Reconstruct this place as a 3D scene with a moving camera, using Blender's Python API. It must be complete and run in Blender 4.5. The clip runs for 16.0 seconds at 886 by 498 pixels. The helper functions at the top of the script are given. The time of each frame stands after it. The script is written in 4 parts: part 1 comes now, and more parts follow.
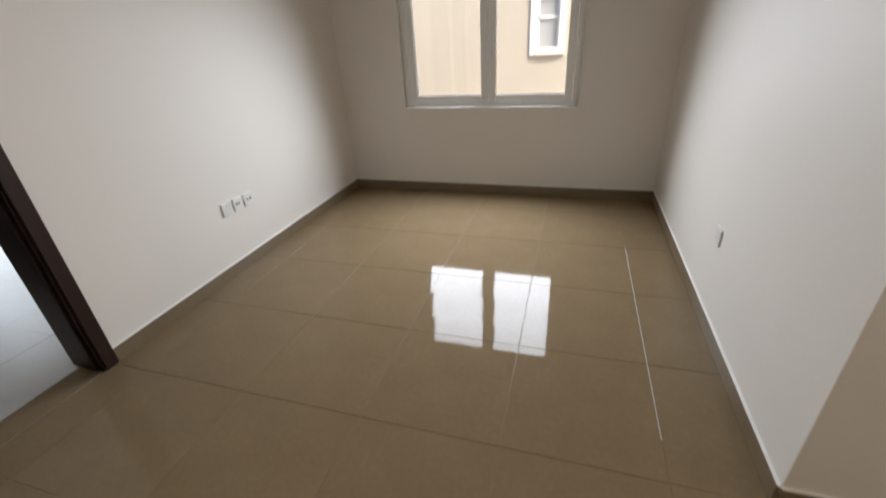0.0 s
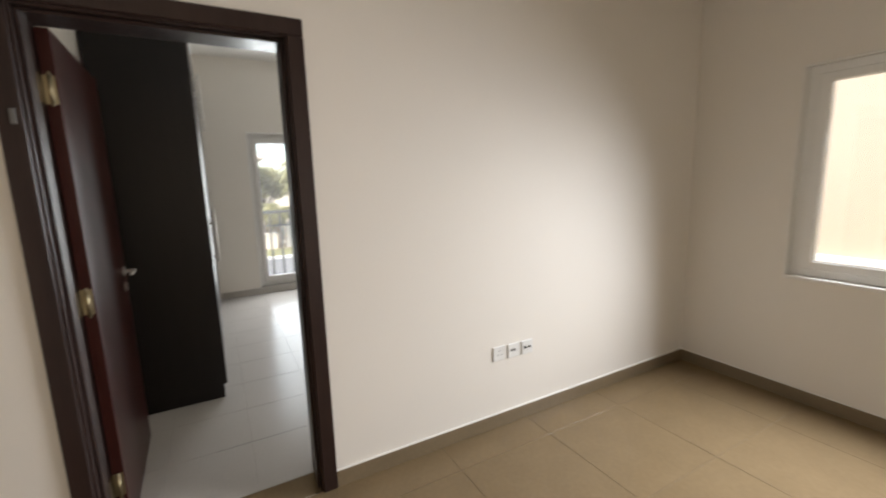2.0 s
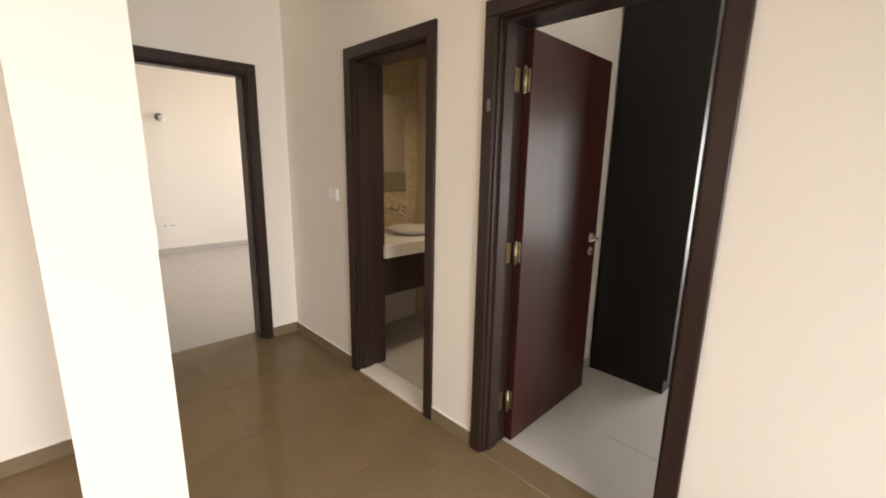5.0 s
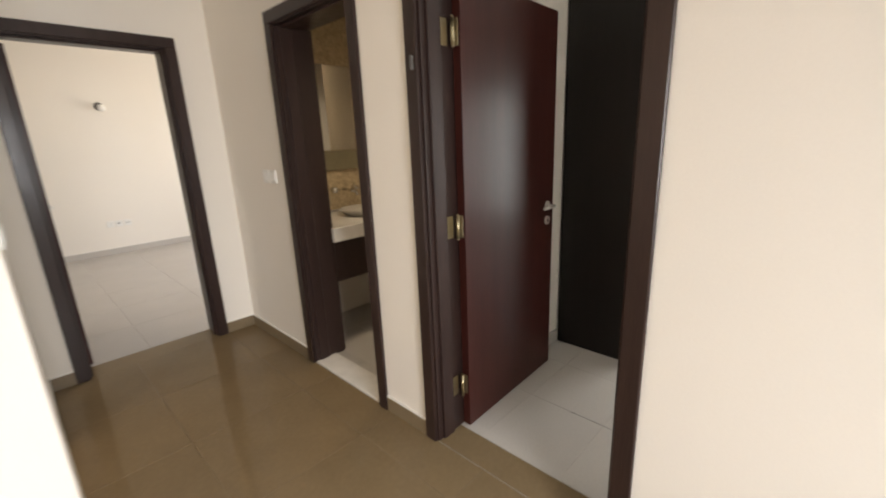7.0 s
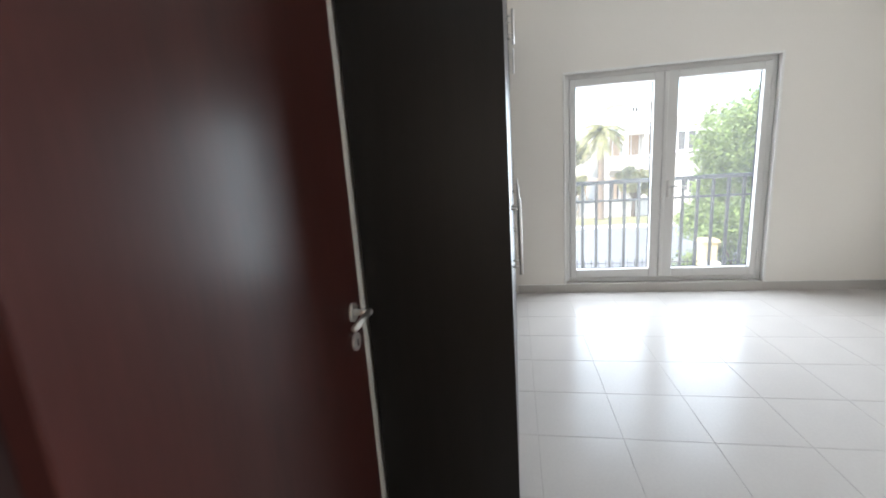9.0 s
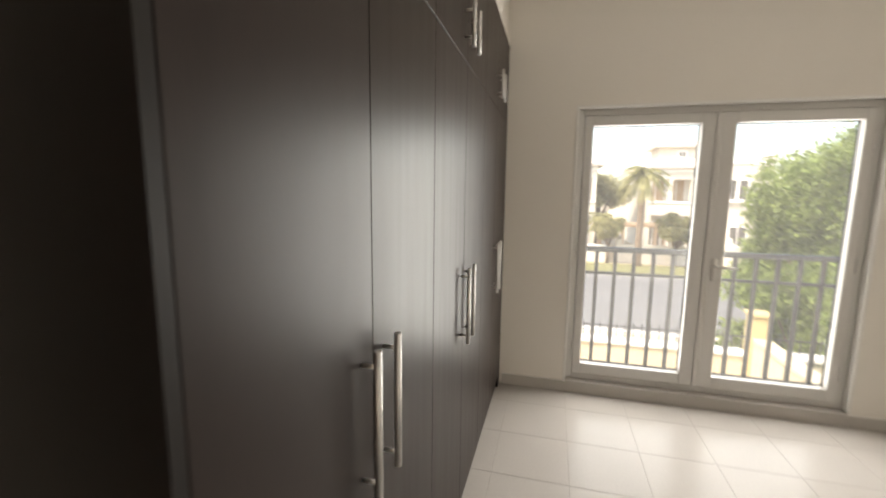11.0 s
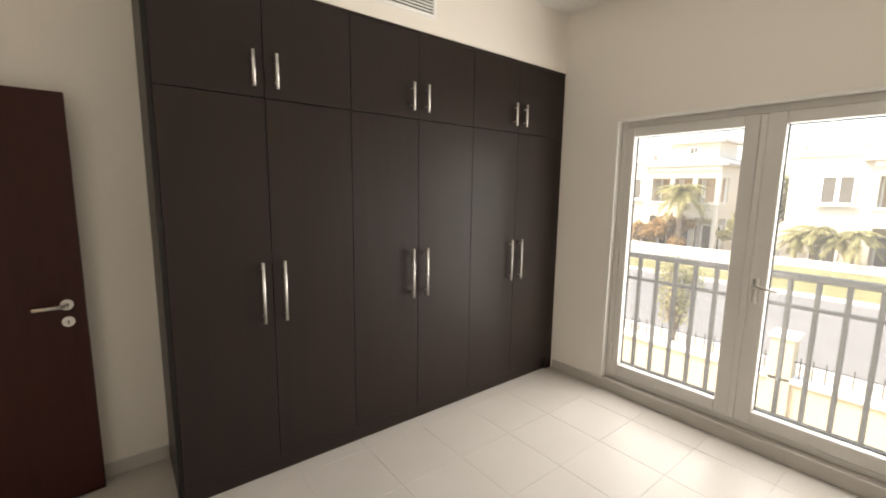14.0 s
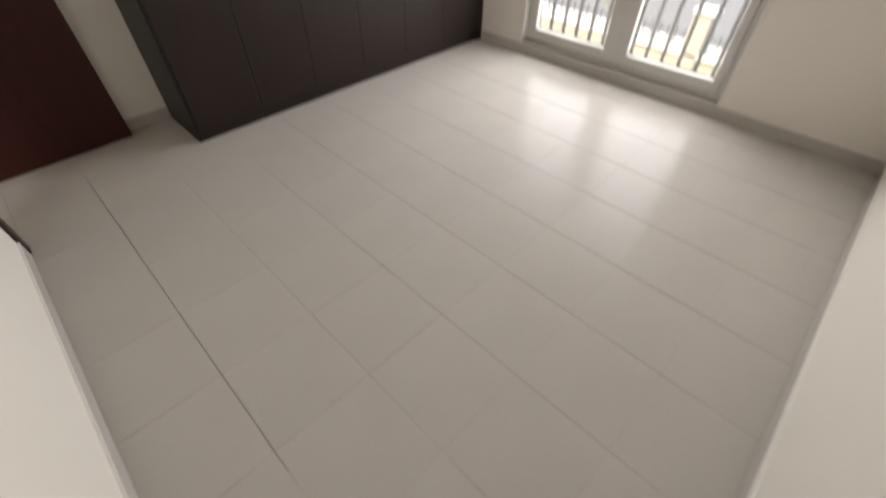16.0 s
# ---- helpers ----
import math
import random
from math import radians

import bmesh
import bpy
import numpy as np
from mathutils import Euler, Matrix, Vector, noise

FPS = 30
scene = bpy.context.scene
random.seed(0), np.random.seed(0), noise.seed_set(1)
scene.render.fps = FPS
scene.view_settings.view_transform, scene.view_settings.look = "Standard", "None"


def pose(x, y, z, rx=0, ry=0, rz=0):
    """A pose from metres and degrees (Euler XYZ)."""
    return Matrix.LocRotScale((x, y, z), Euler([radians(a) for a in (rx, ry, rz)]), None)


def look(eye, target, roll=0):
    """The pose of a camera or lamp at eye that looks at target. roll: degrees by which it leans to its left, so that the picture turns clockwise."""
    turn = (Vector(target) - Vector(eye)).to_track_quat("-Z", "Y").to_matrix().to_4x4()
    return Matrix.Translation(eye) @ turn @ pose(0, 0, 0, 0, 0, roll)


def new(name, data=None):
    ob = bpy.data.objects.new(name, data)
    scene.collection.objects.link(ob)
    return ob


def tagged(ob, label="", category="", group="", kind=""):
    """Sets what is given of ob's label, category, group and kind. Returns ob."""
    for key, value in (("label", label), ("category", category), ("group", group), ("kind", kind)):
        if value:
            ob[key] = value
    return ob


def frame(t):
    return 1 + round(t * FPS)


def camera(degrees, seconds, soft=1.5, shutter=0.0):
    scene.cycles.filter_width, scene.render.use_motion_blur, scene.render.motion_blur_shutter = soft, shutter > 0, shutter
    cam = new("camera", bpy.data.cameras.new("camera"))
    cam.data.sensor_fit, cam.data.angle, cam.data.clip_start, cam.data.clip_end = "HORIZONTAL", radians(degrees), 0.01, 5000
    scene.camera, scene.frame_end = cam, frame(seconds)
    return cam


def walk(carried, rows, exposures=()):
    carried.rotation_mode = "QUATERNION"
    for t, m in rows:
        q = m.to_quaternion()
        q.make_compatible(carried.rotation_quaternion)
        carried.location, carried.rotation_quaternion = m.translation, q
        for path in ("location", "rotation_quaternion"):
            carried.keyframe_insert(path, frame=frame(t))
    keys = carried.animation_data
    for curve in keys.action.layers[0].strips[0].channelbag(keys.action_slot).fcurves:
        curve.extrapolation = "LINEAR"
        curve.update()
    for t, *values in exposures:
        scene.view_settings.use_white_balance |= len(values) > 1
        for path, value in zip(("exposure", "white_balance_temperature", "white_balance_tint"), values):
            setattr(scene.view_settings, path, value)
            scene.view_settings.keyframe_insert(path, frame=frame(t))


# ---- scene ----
cam = camera(93.6, 16.0, soft=1.9, shutter=0.4)
PATH = [
    (0, (2.193, -3.872, 1.443), (1.642, -2.188, 0.516), -3.6),
    (0.5, (2.174, -3.83, 1.439), (1.482, -2.044, 0.863), -2.4),
    (1, (2.076, -3.625, 1.483), (1.077, -1.939, 1.081), -1.0),
    (1.5, (1.976, -3.44, 1.491), (0.565, -2.053, 1.197), -3.7),
    (2, (1.881, -3.175, 1.473), (0.148, -2.232, 1.148), -1.7),
    (2.5, (1.694, -3.05, 1.422), (-0.19, -2.519, 1.015), 0.2),
    (3, (1.485, -2.952, 1.449), (-0.461, -2.675, 1.076), 1.5),
    (3.5, (1.361, -2.85, 1.45), (-0.494, -3.526, 1.13), 0.1),
    (4, (1.309, -2.76, 1.468), (-0.201, -4.051, 1.242), 0.8),
    (4.5, (1.417, -2.591, 1.465), (0.071, -4.03, 1.121), 2.1),
    (4.7, (1.475, -2.536, 1.479), (0.122, -3.954, 1.08), 2.0),
    (6.8, (1.317, -2.341, 1.43), (0.002, -3.769, 0.95), -3.2),
    (7, (1.199, -2.435, 1.43), (-0.189, -3.779, 0.915), -2.3),
    (7.5, (0.901, -2.703, 1.421), (-0.52, -4.0, 0.873), -2.4),
    (8, (0.667, -2.962, 1.4), (-1.069, -3.835, 0.926), 0.8),
    (8.5, (0.406, -3.158, 1.415), (-1.507, -3.572, 1.005), -2.3),
    (8.7, (0.278, -3.209, 1.405), (-1.649, -3.562, 0.998), -4.0),
    (10.8, (-0.899, -2.904, 1.551), (-2.837, -3.301, 1.256), -2.0),
    (11, (-0.991, -2.856, 1.552), (-2.907, -3.36, 1.276), 0.7),
    (11.5, (-1.19, -2.62, 1.555), (-3.006, -3.416, 1.3), 3.7),
    (12, (-1.222, -2.296, 1.56), (-2.894, -3.357, 1.279), 2.3),
    (12.5, (-1.241, -1.929, 1.562), (-2.805, -3.152, 1.326), 0.9),
    (13, (-1.311, -1.554, 1.552), (-2.808, -2.858, 1.311), 3.4),
    (13.5, (-1.276, -1.234, 1.561), (-2.643, -2.661, 1.256), 1.8),
    (14, (-1.16, -0.936, 1.622), (-2.379, -2.496, 1.339), 0.8),
    (14.5, (-0.941, -0.779, 1.569), (-2.241, -2.244, 1.163), 1.7),
    (15, (-0.728, -0.548, 1.559), (-2.078, -1.854, 0.872), 3.5),
    (15.5, (-0.6, -0.377, 1.559), (-1.839, -1.647, 0.636), 3.2),
    (16, (-0.657, -0.254, 1.553), (-1.662, -1.234, 0.129), 0.6),
]
walk(cam, [(t, look(eye, target, roll)) for t, eye, target, roll in PATH], [
    (0, 1.93, 6350, 11), (1.0, 2.0, 6400, 11), (1.5, 2.12, 6700, 11), (2.5, 2.36, 6800, 12), (3.0, 2.38, 6850, 13), (3.5, 2.67, 7050, 13), (4.0, 2.92, 7150, 12), (4.5, 2.88, 7350, 14), (7.0, 2.84, 7100, 12), (7.5, 2.95, 7150, 11), (8.0, 3.15, 6500, 10), (8.7, 3.0, 6000, 10),
    (10.8, 2.32, 7600, 14), (12.5, 2.6, 7750, 14), (14.5, 2.53, 7800, 14), (15.5, 2.15, 7550, 14), (16, 2.3, 7250, 15),
])

# ---- world and light ----
world = bpy.data.worlds.new("world")
scene.world = world
world.use_nodes = True
wn = world.node_tree
sky = wn.nodes.new("ShaderNodeTexSky")
sky.sky_type = "NISHITA"
sky.sun_disc = False
sky.sun_elevation = radians(51.6)
sky.sun_rotation = radians(136.4)
sky.air_density, sky.dust_density, sky.ozone_density = 1.0, 2.5, 1.0
wn.links.new(sky.outputs["Color"], wn.nodes["Background"].inputs["Color"])
wn.nodes["Background"].inputs["Strength"].default_value = 0.115

sun_data = bpy.data.lights.new("sun", "SUN")
sun_data.energy, sun_data.angle, sun_data.color = 1.2, radians(12), (1.0, 0.95, 0.88)
sun_lamp = new("sun", sun_data)
sun_lamp.matrix_world = look((0, 0, 20), (-6.0, 6.3, 20 - 11.0))


def window_lamp(name, place, target, wide, high, watts, colour, spread=180):
    data = bpy.data.lights.new(name, "AREA")
    data.shape, data.size, data.size_y, data.energy, data.color = "RECTANGLE", wide, high, watts, colour
    data.spread = radians(spread)
    ob = new(name, data)
    ob.matrix_world = look(place, target)
    return ob


for pane_x in (1.065, 1.799):
    for strip_z in (1.085, 1.44, 1.795):
        window_lamp("hall_window_daylight", (pane_x, -0.02, strip_z), (pane_x, -2.02, strip_z - 1.0), 0.595, 0.295, 2.15, (0.86, 0.92, 1.0), 125)
window_lamp("french_door_daylight", (-4.385, -1.79, 1.13), (-2.4, -1.79, 1.13), 1.66, 1.8, 18.5, (0.88, 0.94, 1.0), 170)
# landing lamp is an added fill; far room daylight comes through an unseen opening
window_lamp("landing_fill", (4.2, -2.83, 1.6), (2.4, -5.0, 1.1), 1.15, 1.35, 4.8, (1.0, 0.86, 0.69))
# added fill under an assumed ceiling lamp, to brighten the bathroom
window_lamp("bathroom_fill", (-0.95, -4.45, 2.395), (-0.95, -4.45, 0.0), 0.3, 0.3, 0.9, (1.0, 0.86, 0.66), 125)
window_lamp("far_room_daylight", (-2.46, -7.9, 1.5), (2.0, -8.2, 1.0), 1.8, 1.9, 9, (1.0, 0.97, 0.93))


# ---- materials ----
def material(name, colour, rough=0.5, metal=0.0, vary=0.08, scale=3.0, fine=60.0, bump=0.05, stretch=(1, 1, 1), coat=0.0, piece=0.0, spec=0.5, rough_vary=0.0):
    m = bpy.data.materials.new(name)
    m.use_nodes = True
    nt = m.node_tree
    b = nt.nodes["Principled BSDF"]
    b.inputs["Metallic"].default_value = metal
    b.inputs["Roughness"].default_value = rough
    b.inputs["Coat Weight"].default_value = coat
    b.inputs["Coat Roughness"].default_value = 0.12
    b.inputs["Specular IOR Level"].default_value = spec
    tc = nt.nodes.new("ShaderNodeTexCoord")
    mp = nt.nodes.new("ShaderNodeMapping")
    mp.inputs["Scale"].default_value = stretch
    nt.links.new(tc.outputs["Object"], mp.inputs["Vector"])
    big, small = nt.nodes.new("ShaderNodeTexNoise"), nt.nodes.new("ShaderNodeTexNoise")
    big.inputs["Scale"].default_value, big.inputs["Detail"].default_value = scale, 5
    small.inputs["Scale"].default_value, small.inputs["Detail"].default_value = fine, 3
    for n in (big, small):
        nt.links.new(mp.outputs["Vector"], n.inputs["Vector"])
    mix = nt.nodes.new("ShaderNodeMath")
    mix.operation = "ADD"
    nt.links.new(big.outputs["Fac"], mix.inputs[0])
    nt.links.new(small.outputs["Fac"], mix.inputs[1])
    total = mix.outputs[0]
    if piece:
        info = nt.nodes.new("ShaderNodeObjectInfo")
        mul = nt.nodes.new("ShaderNodeMath")
        mul.operation = "MULTIPLY_ADD"
        mul.inputs[1].default_value = piece
        nt.links.new(info.outputs["Random"], mul.inputs[0])
        nt.links.new(total, mul.inputs[2])
        total = mul.outputs[0]
    ramp = nt.nodes.new("ShaderNodeMapRange")
    ramp.inputs["From Min"].default_value, ramp.inputs["From Max"].default_value = 0.6, 1.4 + piece
    ramp.inputs["To Min"].default_value, ramp.inputs["To Max"].default_value = 1 - vary, 1 + vary
    nt.links.new(total, ramp.inputs["Value"])
    col = nt.nodes.new("ShaderNodeVectorMath")
    col.operation = "SCALE"
    col.inputs[0].default_value = colour
    nt.links.new(ramp.outputs[0], col.inputs["Scale"])
    nt.links.new(col.outputs[0], b.inputs["Base Color"])
    if rough_vary:
        rr = nt.nodes.new("ShaderNodeMapRange")
        rr.inputs["From Min"].default_value, rr.inputs["From Max"].default_value = 0.35, 0.65
        rr.inputs["To Min"].default_value, rr.inputs["To Max"].default_value = rough - rough_vary, rough + rough_vary
        nt.links.new(big.outputs["Fac"], rr.inputs["Value"])
        nt.links.new(rr.outputs[0], b.inputs["Roughness"])
    if bump:
        bp = nt.nodes.new("ShaderNodeBump")
        bp.inputs["Strength"].default_value, bp.inputs["Distance"].default_value = bump, 0.002
        nt.links.new(small.outputs["Fac"], bp.inputs["Height"])
        nt.links.new(bp.outputs[0], b.inputs["Normal"])
    return m


PAINT = material("wall_paint", (0.80, 0.755, 0.69), 0.6, vary=0.02, scale=1.2, fine=140, bump=0.06, spec=0.35)
CEILING_PAINT = material("ceiling_paint", (0.82, 0.80, 0.76), 0.7, vary=0.015, scale=1.0, fine=120, bump=0.05, spec=0.3)
HALL_TILE = material("polished_brown_tile", (0.205, 0.146, 0.082), 0.05, vary=0.1, scale=5, fine=45, bump=0.004, piece=0.08, spec=0.11, rough_vary=0.015)
HALL_BASE = material("brown_base_tile", (0.20, 0.15, 0.092), 0.32, vary=0.1, scale=5, fine=45, bump=0.01)
HALL_GROUT = material("brown_grout", (0.19, 0.138, 0.08), 0.5, vary=0.15, scale=8, fine=120)
BED_TILE = material("cream_tile", (0.50, 0.47, 0.435), 0.22, vary=0.05, scale=3, fine=70, bump=0.008, piece=0.15, spec=0.07)
BED_GROUT = material("grey_grout", (0.44, 0.41, 0.372), 0.6, vary=0.3, scale=4, fine=120)
MARBLE = material("cream_marble", (0.72, 0.69, 0.64), 0.15, vary=0.08, scale=4, fine=15, bump=0.0)
WENGE = material("dark_wenge", (0.030, 0.0165, 0.014), 0.36, vary=0.35, scale=5, fine=55, bump=0.06, stretch=(4, 4, 0.25), coat=0.05, spec=0.32, rough_vary=0.05)
LEAF_WOOD = material("red_brown_veneer", (0.042, 0.0115, 0.009), 0.31, vary=0.28, scale=4, fine=50, bump=0.02, stretch=(4, 4, 0.2), coat=0.02, spec=0.19, rough_vary=0.0)
WARDROBE = material("dark_brown_laminate", (0.022, 0.0145, 0.0125), 0.38, vary=0.15, scale=6, fine=90, bump=0.03, stretch=(4, 4, 0.25), spec=0.22, rough_vary=0.02)
# darker copy of the wardrobe laminate, for the end panel only
WARDROBE_END = material("darker_laminate", (0.010, 0.008, 0.0072), 0.4, vary=0.2, scale=6, fine=90, bump=0.05, stretch=(4, 4, 0.25), spec=0.28)
# darker copy of the white PVC; the frames' backlit shade is in its colour
FRENCH_PVC = material("backlit_pvc", (0.64, 0.62, 0.59), 0.35, vary=0.03, scale=4, fine=80, bump=0.01)
PVC = material("white_pvc", (0.82, 0.81, 0.78), 0.3, vary=0.02, scale=4, fine=80, bump=0.01)
PLASTIC = material("white_plastic", (0.78, 0.77, 0.74), 0.35, vary=0.02, scale=10, fine=80, bump=0.0)
DARK_PLASTIC = material("dark_plastic", (0.03, 0.03, 0.03), 0.5, vary=0.05, bump=0.0)
STEEL = material("satin_steel", (0.72, 0.70, 0.67), 0.42, 1.0, vary=0.05, scale=30, fine=200, bump=0.01)
CHROME = material("chrome", (0.75, 0.74, 0.72), 0.1, 1.0, vary=0.03, bump=0.0)
BRASS = material("aged_brass", (0.40, 0.34, 0.22), 0.4, 1.0, vary=0.12, scale=20, fine=150, bump=0.02)
DARK_GREY = material("grey_plastic", (0.13, 0.125, 0.12), 0.45, vary=0.05, bump=0.0)
RUBBER = material("black_gasket", (0.02, 0.02, 0.02), 0.6, vary=0.1, bump=0.0)
RAIL_PAINT = material("grey_rail_paint", (0.05, 0.046, 0.043), 0.5, vary=0.08, scale=10, fine=90, bump=0.03)
MOSAIC = material("beige_mosaic", (0.50, 0.40, 0.26), 0.25, vary=0.3, scale=25, fine=60, bump=0.1)
BATH_TILE = material("beige_bath_tile", (0.56, 0.47, 0.35), 0.25, vary=0.06, scale=4, fine=40, bump=0.01)
MIRROR_LEDGE = material("olive_glass_tile", (0.22, 0.19, 0.12), 0.2, vary=0.1, scale=6, fine=40, bump=0.01)
BULB = material("frosted_bulb", (0.8, 0.79, 0.76), 0.3, vary=0.02, bump=0.0)
PORCELAIN = material("white_porcelain", (0.66, 0.65, 0.62), 0.08, vary=0.01, bump=0.0)
STUCCO = material("beige_stucco", (0.52, 0.44, 0.345), 0.85, vary=0.06, scale=1.2, fine=90, bump=0.12)
STUCCO_WHITE = material("pale_stucco", (0.60, 0.555, 0.48), 0.85, vary=0.06, scale=1.0, fine=60, bump=0.2)
STUCCO_CREAM = material("cream_stucco", (0.55, 0.48, 0.35), 0.85, vary=0.07, scale=1.0, fine=60, bump=0.2)
PILLAR = material("yellow_stucco", (0.50, 0.39, 0.20), 0.85, vary=0.08, scale=2, fine=60, bump=0.2)
TRIM_WHITE = material("white_stucco_trim", (0.80, 0.78, 0.74), 0.7, vary=0.04, scale=5, fine=90, bump=0.08)
FROSTED = material("frosted_grey_pane", (0.42, 0.40, 0.39), 0.35, vary=0.05, scale=5, bump=0.0)
DARK_GLASS = material("tinted_window_glass", (0.10, 0.095, 0.09), 0.08, vary=0.1, scale=2, bump=0.0, spec=0.7)
SHUTTER = material("tan_lattice", (0.42, 0.30, 0.20), 0.7, vary=0.12, scale=8)
ROOF = material("pale_roof_tile", (0.52, 0.46, 0.40), 0.8, vary=0.15, scale=2, fine=25, bump=0.4)
ASPHALT = material("worn_asphalt", (0.15, 0.15, 0.15), 0.9, vary=0.15, scale=0.7, fine=40, bump=0.3)
KERB = material("kerb_concrete", (0.55, 0.54, 0.51), 0.85, vary=0.1, scale=2, fine=40, bump=0.2)
LAWN = material("lawn", (0.17, 0.165, 0.07), 0.95, vary=0.35, scale=1.5, fine=30, bump=0.6)
SAND = material("sandy_ground", (0.42, 0.35, 0.25), 0.95, vary=0.15, scale=0.6, fine=20, bump=0.3)
PAVING = material("beige_paving", (0.50, 0.43, 0.33), 0.85, vary=0.12, scale=2, fine=30, bump=0.2)
FOLIAGE = material("green_foliage", (0.22, 0.28, 0.085), 0.6, vary=0.45, scale=1.2, fine=9, bump=0.0)
FOLIAGE_PALE = material("olive_foliage", (0.36, 0.34, 0.17), 0.65, vary=0.4, scale=1.2, fine=9, bump=0.0)
PALM_GREEN = material("palm_frond", (0.34, 0.325, 0.15), 0.55, vary=0.35, scale=2, fine=9, bump=0.0)
BOUGAIN = material("rust_foliage", (0.41, 0.27, 0.12), 0.7, vary=0.4, scale=2, fine=12, bump=0.0)
BARK = material("bark", (0.16, 0.115, 0.08), 0.9, vary=0.3, scale=5, fine=25, bump=0.6)


def leafy(m):
    """Light shines through leaves, and no two leaves are quite alike."""
    nt = m.node_tree
    b, out = nt.nodes["Principled BSDF"], nt.nodes["Material Output"]
    source = b.inputs["Base Color"].links[0].from_socket
    geo, vary, scaled = nt.nodes.new("ShaderNodeNewGeometry"), nt.nodes.new("ShaderNodeMapRange"), nt.nodes.new("ShaderNodeVectorMath")
    vary.inputs["To Min"].default_value, vary.inputs["To Max"].default_value = 0.6, 1.4
    scaled.operation = "SCALE"
    nt.links.new(geo.outputs["Random Per Island"], vary.inputs["Value"])
    nt.links.new(source, scaled.inputs[0])
    nt.links.new(vary.outputs[0], scaled.inputs["Scale"])
    nt.links.new(scaled.outputs[0], b.inputs["Base Color"])
    through_leaf, blend = nt.nodes.new("ShaderNodeBsdfTranslucent"), nt.nodes.new("ShaderNodeMixShader")
    blend.inputs[0].default_value = 0.52
    nt.links.new(scaled.outputs[0], through_leaf.inputs["Color"])
    nt.links.new(b.outputs[0], blend.inputs[1])
    nt.links.new(through_leaf.outputs[0], blend.inputs[2])
    nt.links.new(blend.outputs[0], out.inputs["Surface"])


for m in (FOLIAGE, FOLIAGE_PALE, PALM_GREEN, BOUGAIN):
    leafy(m)
IRON = material("black_iron", (0.05, 0.05, 0.05), 0.5, vary=0.1)

GLASS = bpy.data.materials.new("window_glass")
GLASS.use_nodes = True
gt = GLASS.node_tree
gt.nodes.remove(gt.nodes["Principled BSDF"])
g_clear, g_gloss, g_mix, g_fres = (gt.nodes.new(k) for k in ("ShaderNodeBsdfTransparent", "ShaderNodeBsdfGlossy", "ShaderNodeMixShader", "ShaderNodeFresnel"))
g_clear.inputs["Color"].default_value = (0.95, 0.965, 0.955, 1)
g_gloss.inputs["Roughness"].default_value = 0.01
g_fres.inputs["IOR"].default_value = 1.45
gt.links.new(g_fres.outputs[0], g_mix.inputs[0])
gt.links.new(g_clear.outputs[0], g_mix.inputs[1])
gt.links.new(g_gloss.outputs[0], g_mix.inputs[2])
# pale translucent veil: the glare's haze over the view, put into the panes
g_veil, g_veil_mix, g_tex, g_map = (gt.nodes.new(k) for k in ("ShaderNodeBsdfTranslucent", "ShaderNodeMixShader", "ShaderNodeTexNoise", "ShaderNodeMapRange"))
g_veil.inputs["Color"].default_value = (0.9, 0.88, 0.84, 1)
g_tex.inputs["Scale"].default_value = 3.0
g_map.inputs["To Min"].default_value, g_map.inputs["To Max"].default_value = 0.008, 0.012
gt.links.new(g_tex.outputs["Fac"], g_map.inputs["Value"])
gt.links.new(g_map.outputs[0], g_veil_mix.inputs[0])
gt.links.new(g_mix.outputs[0], g_veil_mix.inputs[1])
gt.links.new(g_veil.outputs[0], g_veil_mix.inputs[2])
gt.links.new(g_veil_mix.outputs[0], gt.nodes["Material Output"].inputs["Surface"])

# same glass with much less of the painted haze
GLASS_FAINT_VEIL = GLASS.copy()
GLASS_FAINT_VEIL.name = "faint_veil_window_glass"
for n in GLASS_FAINT_VEIL.node_tree.nodes:
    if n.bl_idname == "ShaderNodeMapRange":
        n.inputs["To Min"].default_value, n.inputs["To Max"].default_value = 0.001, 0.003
MIRROR = material("mirror", (0.88, 0.89, 0.88), 0.01, 1.0, vary=0.0, bump=0.0)


# ---- mesh helpers ----
def box(bm, lo, hi, bevel=0.0, segs=1):
    lo, hi = Vector([min(a, b) for a, b in zip(lo, hi)]), Vector([max(a, b) for a, b in zip(lo, hi)])
    r = bmesh.ops.create_cube(bm, size=1, matrix=Matrix.Translation((lo + hi) / 2) @ Matrix.Diagonal((*(hi - lo), 1)))
    if bevel:
        edges = list({e for v in r["verts"] for e in v.link_edges})
        bmesh.ops.bevel(bm, geom=edges, offset=bevel, segments=segs, affect="EDGES", profile=0.5)
    return bm


def cyl(bm, a, b, r, r2=None, segs=16):
    a, b = Vector(a), Vector(b)
    turn = (b - a).to_track_quat("Z", "Y").to_matrix().to_4x4()
    bmesh.ops.create_cone(bm, cap_ends=True, segments=segs, radius1=r, radius2=r if r2 is None else r2, depth=(b - a).length, matrix=Matrix.Translation((a + b) / 2) @ turn)
    return bm


def ball(bm, c, r, scale=(1, 1, 1), u=16, v=10):
    bmesh.ops.create_uvsphere(bm, u_segments=u, v_segments=v, radius=r, matrix=Matrix.Translation(c) @ Matrix.Diagonal((*scale, 1)))
    return bm


def mesh_of(name, bm, mat, smooth=False):
    me = bpy.data.meshes.new(name)
    bm.to_mesh(me)
    bm.free()
    me.materials.append(mat)
    if smooth:
        for p in me.polygons:
            p.use_smooth = len(p.vertices) <= 4
    return me


